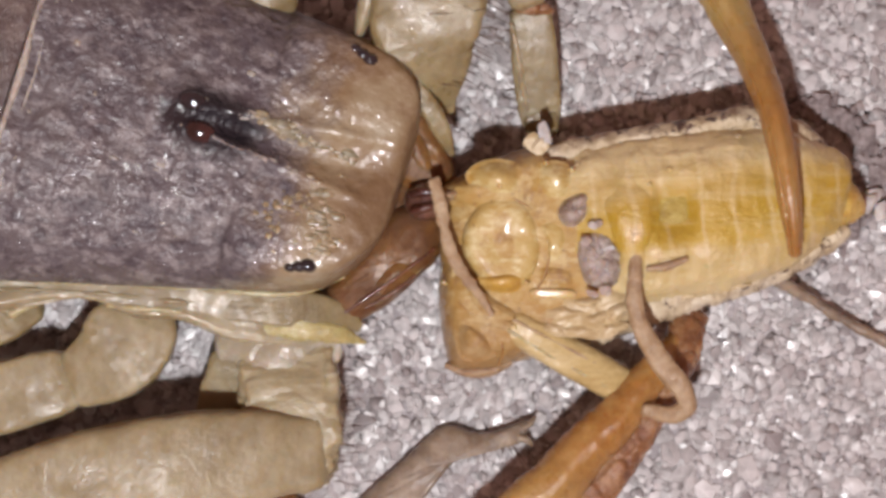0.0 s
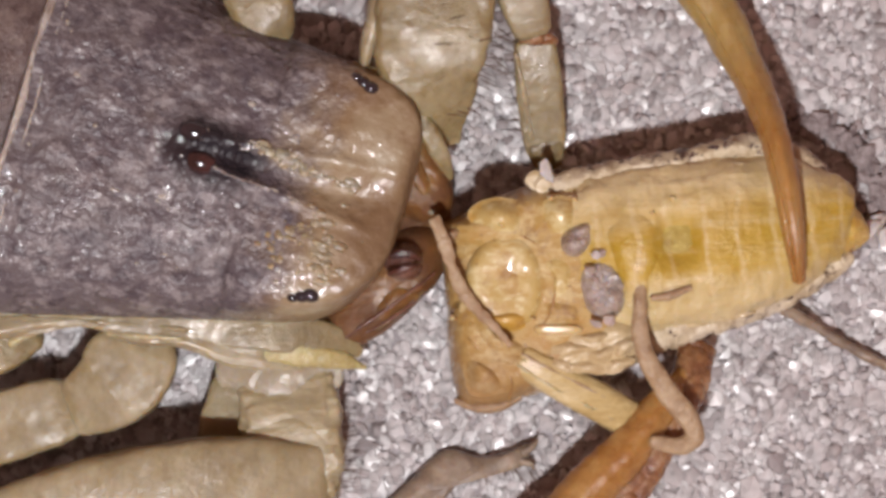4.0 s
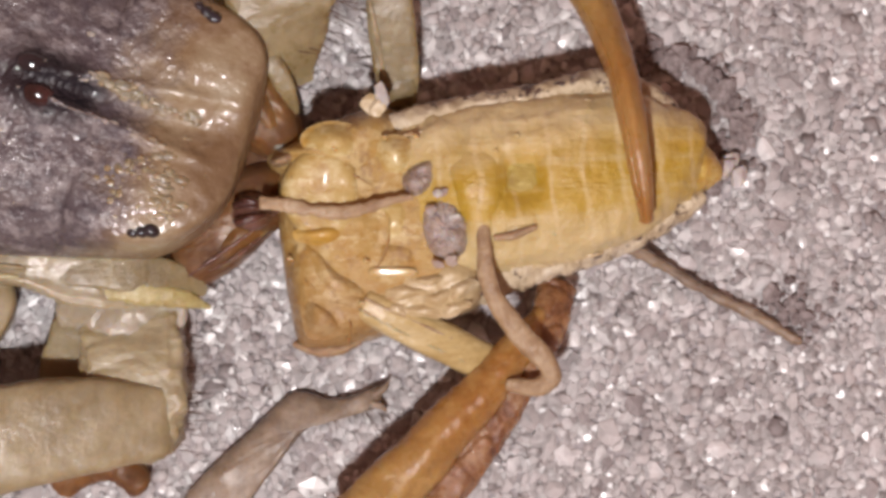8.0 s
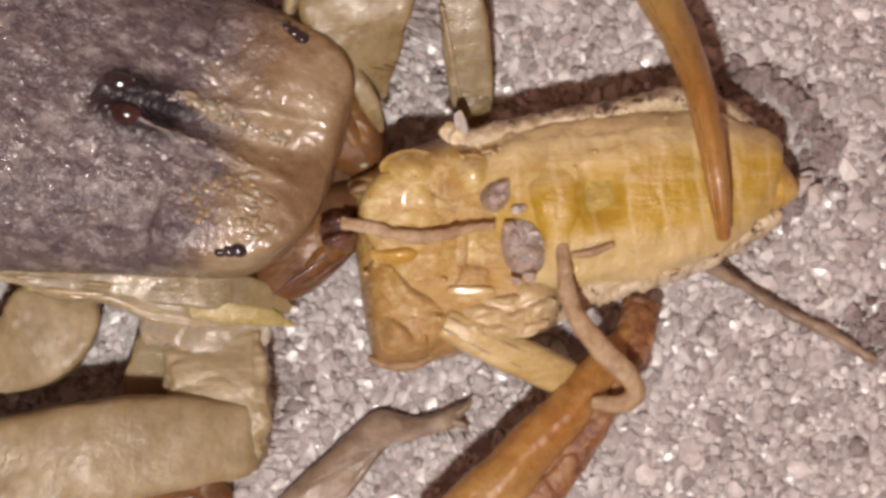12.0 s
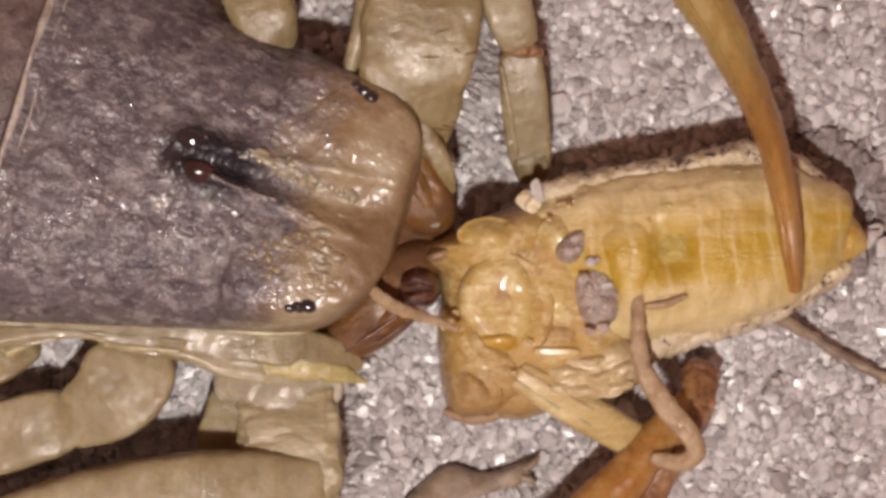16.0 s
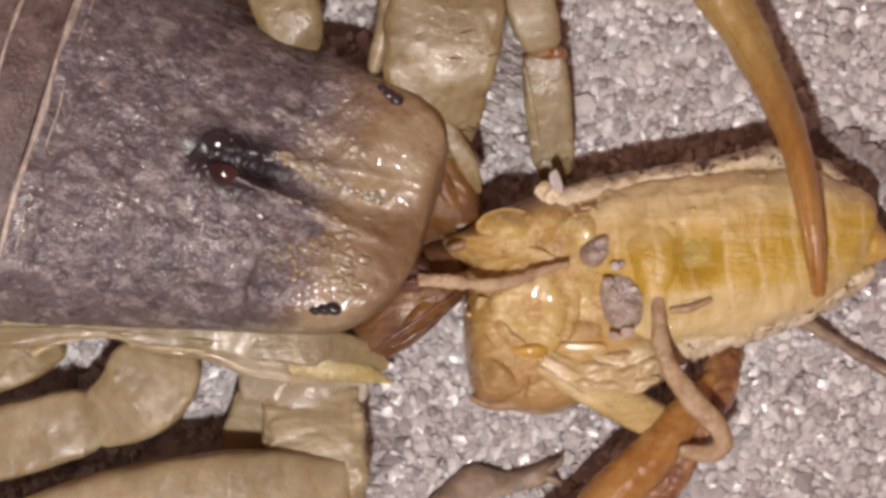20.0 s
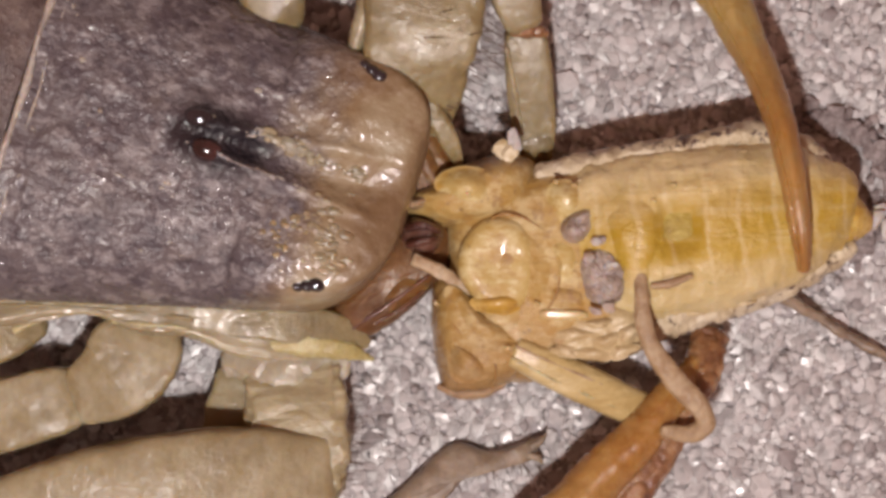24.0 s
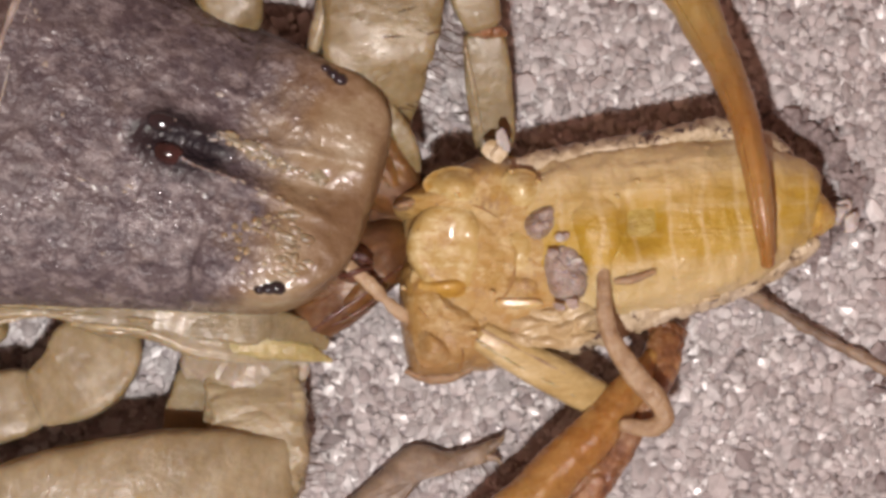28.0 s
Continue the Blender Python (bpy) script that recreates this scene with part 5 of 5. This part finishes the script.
CLAW_FAR = [(0, 0, 0), (0.5, -6, 14), (1, -1, 14), (1.5, 0, 15), (2, 0, 17), (2.5, -2, 15), (3, 0, 13), (3.5, 6, 10), (5.5, -5, 17), (6, -3, 19),
    (6.5, 5, 14), (7, 6, 13), (7.5, -5, 15), (8, -6, 18), (8.5, 1, 6), (9, -5, 18), (9.5, -14, 15), (10, -26, 0), (10.5, -25, 9), (11, -22, 12),
    (11.5, -20, 12), (13.5, -18, 12), (14, -19, 13), (14.5, -5, -3), (15, -5, -10), (15.5, -16, -3), (16, -11, -4), (16.5, -17, -3), (17, -21, 1),
    (17.5, -22, 2), (18, -37, 11), (18.5, -42, 19), (19, -23, 9), (19.5, -16, 9), (20, -14, 1), (20.5, -14, -4), (21, -11, -8), (21.5, -15, -1),
    (23.5, -16, 4), (24, -10, 0), (24.5, -5, -4), (25, -1, -3), (25.5, -1, -9), (26, -1, -10), (26.5, 4, -9), (27, 4, -8), (27.5, 3, -8),
    (28, 5, -10)]
# the bent shank's foot and the claw that holds it
NEAR = [(0, 0, 0), (0.5, 3, 10), (1, 8, 16), (1.5, 9, 18), (2, 10, 19), (2.5, 9, 19), (3, 11, 18), (3.5, 11, 18), (5.5, 13, 28), (6, 16, 29),
    (6.5, 16, 25), (7, 17, 21), (7.5, 14, 21), (8, 19, 20), (8.5, 17, 17), (9, 19, 19), (9.5, 19, 20), (10, 21, 24), (10.5, 20, 23), (11, 22, 22),
    (11.5, 23, 21), (13.5, 26, 5), (14, 27, 5), (14.5, 20, 49), (15, 20, 41), (15.5, 14, 34), (16, 13, 28), (16.5, 10, 9), (17, 19, 30),
    (17.5, 15, 30), (18, 10, 25), (18.5, 8, 24), (19, 14, 24), (19.5, 14, 27), (20, 11, -6), (20.5, 15, 6), (21, 13, 8), (21.5, 19, 18),
    (23.5, 13, 5), (24, 14, 7), (24.5, 13, 2), (25, 12, 2), (25.5, 11, -7), (26, 11, -10), (26.5, 14, -6), (27, 16, -5), (27.5, 16, -6), (28, 16, -6)]
UPPER = [(0, 0, 0), (0.5, -7, 17), (1, -6, 19), (1.5, -1, 21), (2, 0, 24), (2.5, 1, 23), (3, 1, 24), (3.5, 6, 26), (5.5, 2, 26), (6, 7, 29),
    (6.5, 1, 34), (7, 2, 15), (7.5, -25, 11), (8, -17, 9), (8.5, -11, -5), (9, -23, 9), (9.5, -26, 14), (10, -33, 21), (10.5, -33, 18),
    (11, -33, 19), (11.5, -29, 23), (13.5, -25, 26), (14, -25, 29), (14.5, 3, 55), (15, -3, 48), (15.5, -23, 33), (16, -18, 36), (16.5, -22, 17),
    (17, -24, 45), (17.5, -36, 27), (18, -66, 27), (18.5, -73, 39), (19, -38, 36), (19.5, -24, 43), (20, -29, 20), (20.5, -49, -2), (21, -46, 1),
    (21.5, -61, 7), (23.5, -70, -4), (24, -70, -12), (24.5, -51, -10), (25, -37, 1), (25.5, -29, -12), (26, -26, -16), (26.5, -20, -14),
    (27, -17, -13), (27.5, -16, -12), (28, -16, -15)]
MID = [(0, 0, 0), (1, 3, 14), (2, 5, 18), (3, 6, 18), (3.5, 11, 18), (5.5, -10, 34), (6, -12, 35), (6.5, -2, 35), (7, -1, 29), (7.5, -14, 26),
    (8, -14, 30), (9, -13, 32), (10, -29, 22), (11, -31, 32), (11.5, -27, 29), (13.5, -28, 34), (14, -29, 34), (14.5, -7, 24), (15, 1, 25),
    (16, 0, 33), (17, -5, 36), (18, -22, 40), (19, -7, 36), (20, 2, 24), (21, 6, 13), (21.5, 0, 17), (23.5, -4, 15), (25, 1, -1), (26, -2, -12),
    (27, 0, -8), (28, -3, -14)]
LOWER = [(0, 0, 0), (0.5, -4, 14), (1, 4, 19), (2, 5, 20), (3, 10, 18), (3.5, 15, 20), (5.5, 8, 17), (6, 5, 17), (7, 2, 10), (8, 0, 25), (9, -5, 19),
    (10, -16, 21), (11, -14, 18), (11.5, -14, 18), (13.5, -16, 20), (14, -18, 18), (14.5, 18, 42), (15, 16, 32), (15.5, 0, 24), (16, -6, 11),
    (16.5, -25, -10), (17, 1, 34), (17.5, -6, 29), (18, -31, 31), (18.5, -8, 24), (19, 10, 15), (19.5, 15, 17), (20, -4, -12), (20.5, -14, 18),
    (21, -5, 5), (21.5, -10, 30), (23.5, -35, 13), (24, -29, 8), (24.5, -26, -4), (25, -11, -6), (25.5, -16, -19), (26, -20, -23), (26.5, -14, -21),
    (27, -16, -19), (27.5, -13, -19), (28, -13, -21)]
BULB = [(0, 0, 0), (1, 2, 15), (2, 3, 21), (3, 2, 23), (3.5, 7, 22), (5.5, -18, 38), (6, -24, 32), (6.5, -19, 25), (7, -24, 5), (7.5, -42, -13),
    (8, -46, -13), (9, -45, -9), (10, -62, -20), (11, -64, -9), (11.5, -59, -12), (13.5, -58, -9), (14, -58, -9), (14.5, -31, -12), (15, -19, -4),
    (16, -12, 34), (17, -23, 44), (18, -30, 66), (19, -13, 69), (20, -2, 50), (21, 0, 23), (21.5, -8, 27), (23.5, -24, 15), (25, -29, 5),
    (26, -34, -7), (27, -33, -10), (28, -39, -22)]
FAR_LIMB = [(0, 0, 0), (3.5, 13, 11), (5.5, 11, 12), (7, 15, 23), (8, 23, 21), (11, 8, 18), (14, -3, 14), (17, -23, 14), (21.5, -23, 17),
    (23.5, -25, 20), (28, -22, 13)]
FAR_LEG = [(0, 0, 0), (3.5, 11, 13), (5.5, 11, 14), (7, 8, 23), (8, 16, 21), (11, 2, 18), (14, -8, 14), (17, -26, 13), (21.5, -26, 16),
    (23.5, -27, 19), (28, -24, 13)]
# the front leg: seconds, plan of its bitten end, plan of its other end
FORELEG = [
    (0, 775, 335, 870, 560), (2, 780, 341, 872, 567), (3.5, 781, 346, 883, 566), (5.5, 764, 431, 956, 583), (6, 759, 445, 952, 582),
    (7, 769, 428, 993, 524), (7.5, 759, 433, 985, 530), (8, 765, 428, 1001, 423), (9, 759, 427, 996, 431), (10, 760, 432, 1000, 453),
    (11, 753, 428, 994, 437), (11.5, 755, 429, 995, 437), (13.5, 741, 442, 988, 443), (14, 739, 443, 987, 445), (14.5, 773, 461, 996, 527),
    (15, 770, 414, 971, 523), (15.5, 770, 432, 931, 536), (16, 724, 466, 806, 516), (16.5, 749, 381, 976, 391), (16.7, 734, 423, 872, 571),
    (17, 731, 476, 725, 725), (17.3, 738, 473, 734, 690), (17.5, 752, 469, 772, 631), (17.75, 737, 465, 890, 552), (18, 731, 464, 975, 453),
    (18.5, 717, 475, 969, 453), (19, 704, 462, 956, 461), (20, 708, 426, 957, 400), (20.25, 713, 453, 871, 552), (20.5, 725, 483, 740, 642),
    (21, 741, 425, 762, 592), (21.5, 728, 503, 837, 652), (22.5, 714, 472, 891, 551), (23.5, 703, 454, 890, 462), (24, 719, 432, 813, 461),
    (25, 715, 436, 801, 512), (26, 702, 432, 791, 472), (27, 693, 446, 801, 520), (28, 679, 440, 817, 529),
]


FANGS = [(0, 0, 0), (2, 0, 8), (3.5, -40, 60), (5.5, -26, 66), (6, -26, 70), (7, -30, 78), (8, -34, 86), (9, -32, 84), (10, -34, 80), (11, -28, 86), (11.5, -28, 86), (13.5, -34, 84), (14, -34, 84),
    (15, -74, 108), (16, -16, 86), (17, -40, 112), (18, -70, 90), (19, -74, 80), (20, -70, 60), (21, -22, 54), (21.5, -24, 60), (23.5, -20, 44), (24, -22, 32), (25, -34, 42), (26, -60, 60), (27, -74, 74), (28, -66, 80)]


def shift_at(rows, t):
    ts = [r[0] for r in rows]
    return np.array((np.interp(t, ts, [r[1] for r in rows]), np.interp(t, ts, [r[2] for r in rows])))


def plan_rows(rows, less=None, home=Vector((0, 0, 0))):
    """Rows of shifts become poses; less: the shifts of what carries the thing."""
    out = []
    for t, a, b in rows:
        d = shift_at(less, t) if less else (0, 0)
        out.append((t, Matrix.Translation(home + Vector(((a - d[0]) * U, -(b - d[1]) * U, 0)) * MM)))
    return out


def hinged_rows(root, end, root_rows, end_rows):
    """A leg of the prey whose root and end go with different pieces: it turns with them."""
    out = []
    for t, *_ in PREY:
        d = shift_at(PREY, t)
        r, e = shift_at(root_rows, t) - d, shift_at(end_rows, t) - d
        p0, p1 = P(*root) - PREY_HOME, P(*end) - PREY_HOME
        q0 = p0 + Vector((r[0], -r[1], 0)) * U * MM
        q1 = p1 + Vector((e[0], -e[1], 0)) * U * MM
        turn = math.atan2(q1.y - q0.y, q1.x - q0.x) - math.atan2(p1.y - p0.y, p1.x - p0.x)
        out.append((t, Matrix.Translation((q0 + q1) / 2) @ Matrix.Rotation(turn, 4, "Z") @ Matrix.Translation(-(p0 + p1) / 2)))
    return out


def foreleg_rows():
    out = []
    for t, a0, b0, a1, b1 in FORELEG:
        da, db = shift_at(PREY, t)
        away = math.hypot(a1 - a0, b1 - b0) * U
        slope = 3 + 26 * max(0.0, 1 - away / FRONT)
        p = P(a1 - da, b1 - db, 2.50 + away * math.tan(radians(slope)))
        turn = math.degrees(math.atan2(b0 - b1, a1 - a0))
        if t >= 23.5:
            # all but its bitten end has gone into the soft thorax
            far = FRONT / U / math.hypot(a1 - a0, b1 - b0)
            slope = -14
            p = P(a0 + (a1 - a0) * far * 0.97 - da, b0 + (b1 - b0) * far * 0.97 - db, 1.55)
        out.append((t, Matrix.Translation(p - PREY_HOME) @ pose(0, 0, 0, 0, 0, turn) @ pose(0, 0, 0, 0, -slope, 0) @ pose(-FRONT * MM, 0, 0)))
    return out


def motions():
    walk(carapace, [(t, Matrix.Translation(Vector((a * U, -b * U, 0)) * MM) @ SHIELD_HOME) for t, a, b in SHIELD_SHIFT])
    walk(biters, plan_rows(FANGS))
    walk(prey, plan_rows(PREY, home=PREY_HOME))
    walk(thorax, plan_rows(MID, PREY))
    walk(bulb, plan_rows(BULB, MID))
    walk(bulb_seat, plan_rows(BULB, MID))
    walk(shoulder, plan_rows(UPPER, PREY))
    walk(hip, plan_rows(LOWER, PREY))
    walk(thigh, hinged_rows((930, 590, 2.1), (1175, 724, 0.9), LOWER, NEAR))
    walk(bent_shank, hinged_rows((1122, 470, 2.9), (1214, 720, 2.2), PREY, NEAR))
    walk(front_leg, foreleg_rows())
    # the claw fingers hold on to the prey and go with it
    walk(claw_far, plan_rows(CLAW_FAR))
    for finger in (claw_near, claw_under):
        walk(finger, plan_rows(NEAR))
    walk(far_limb, plan_rows(FAR_LIMB))
    walk(far_leg, plan_rows(FAR_LEG))


motions()
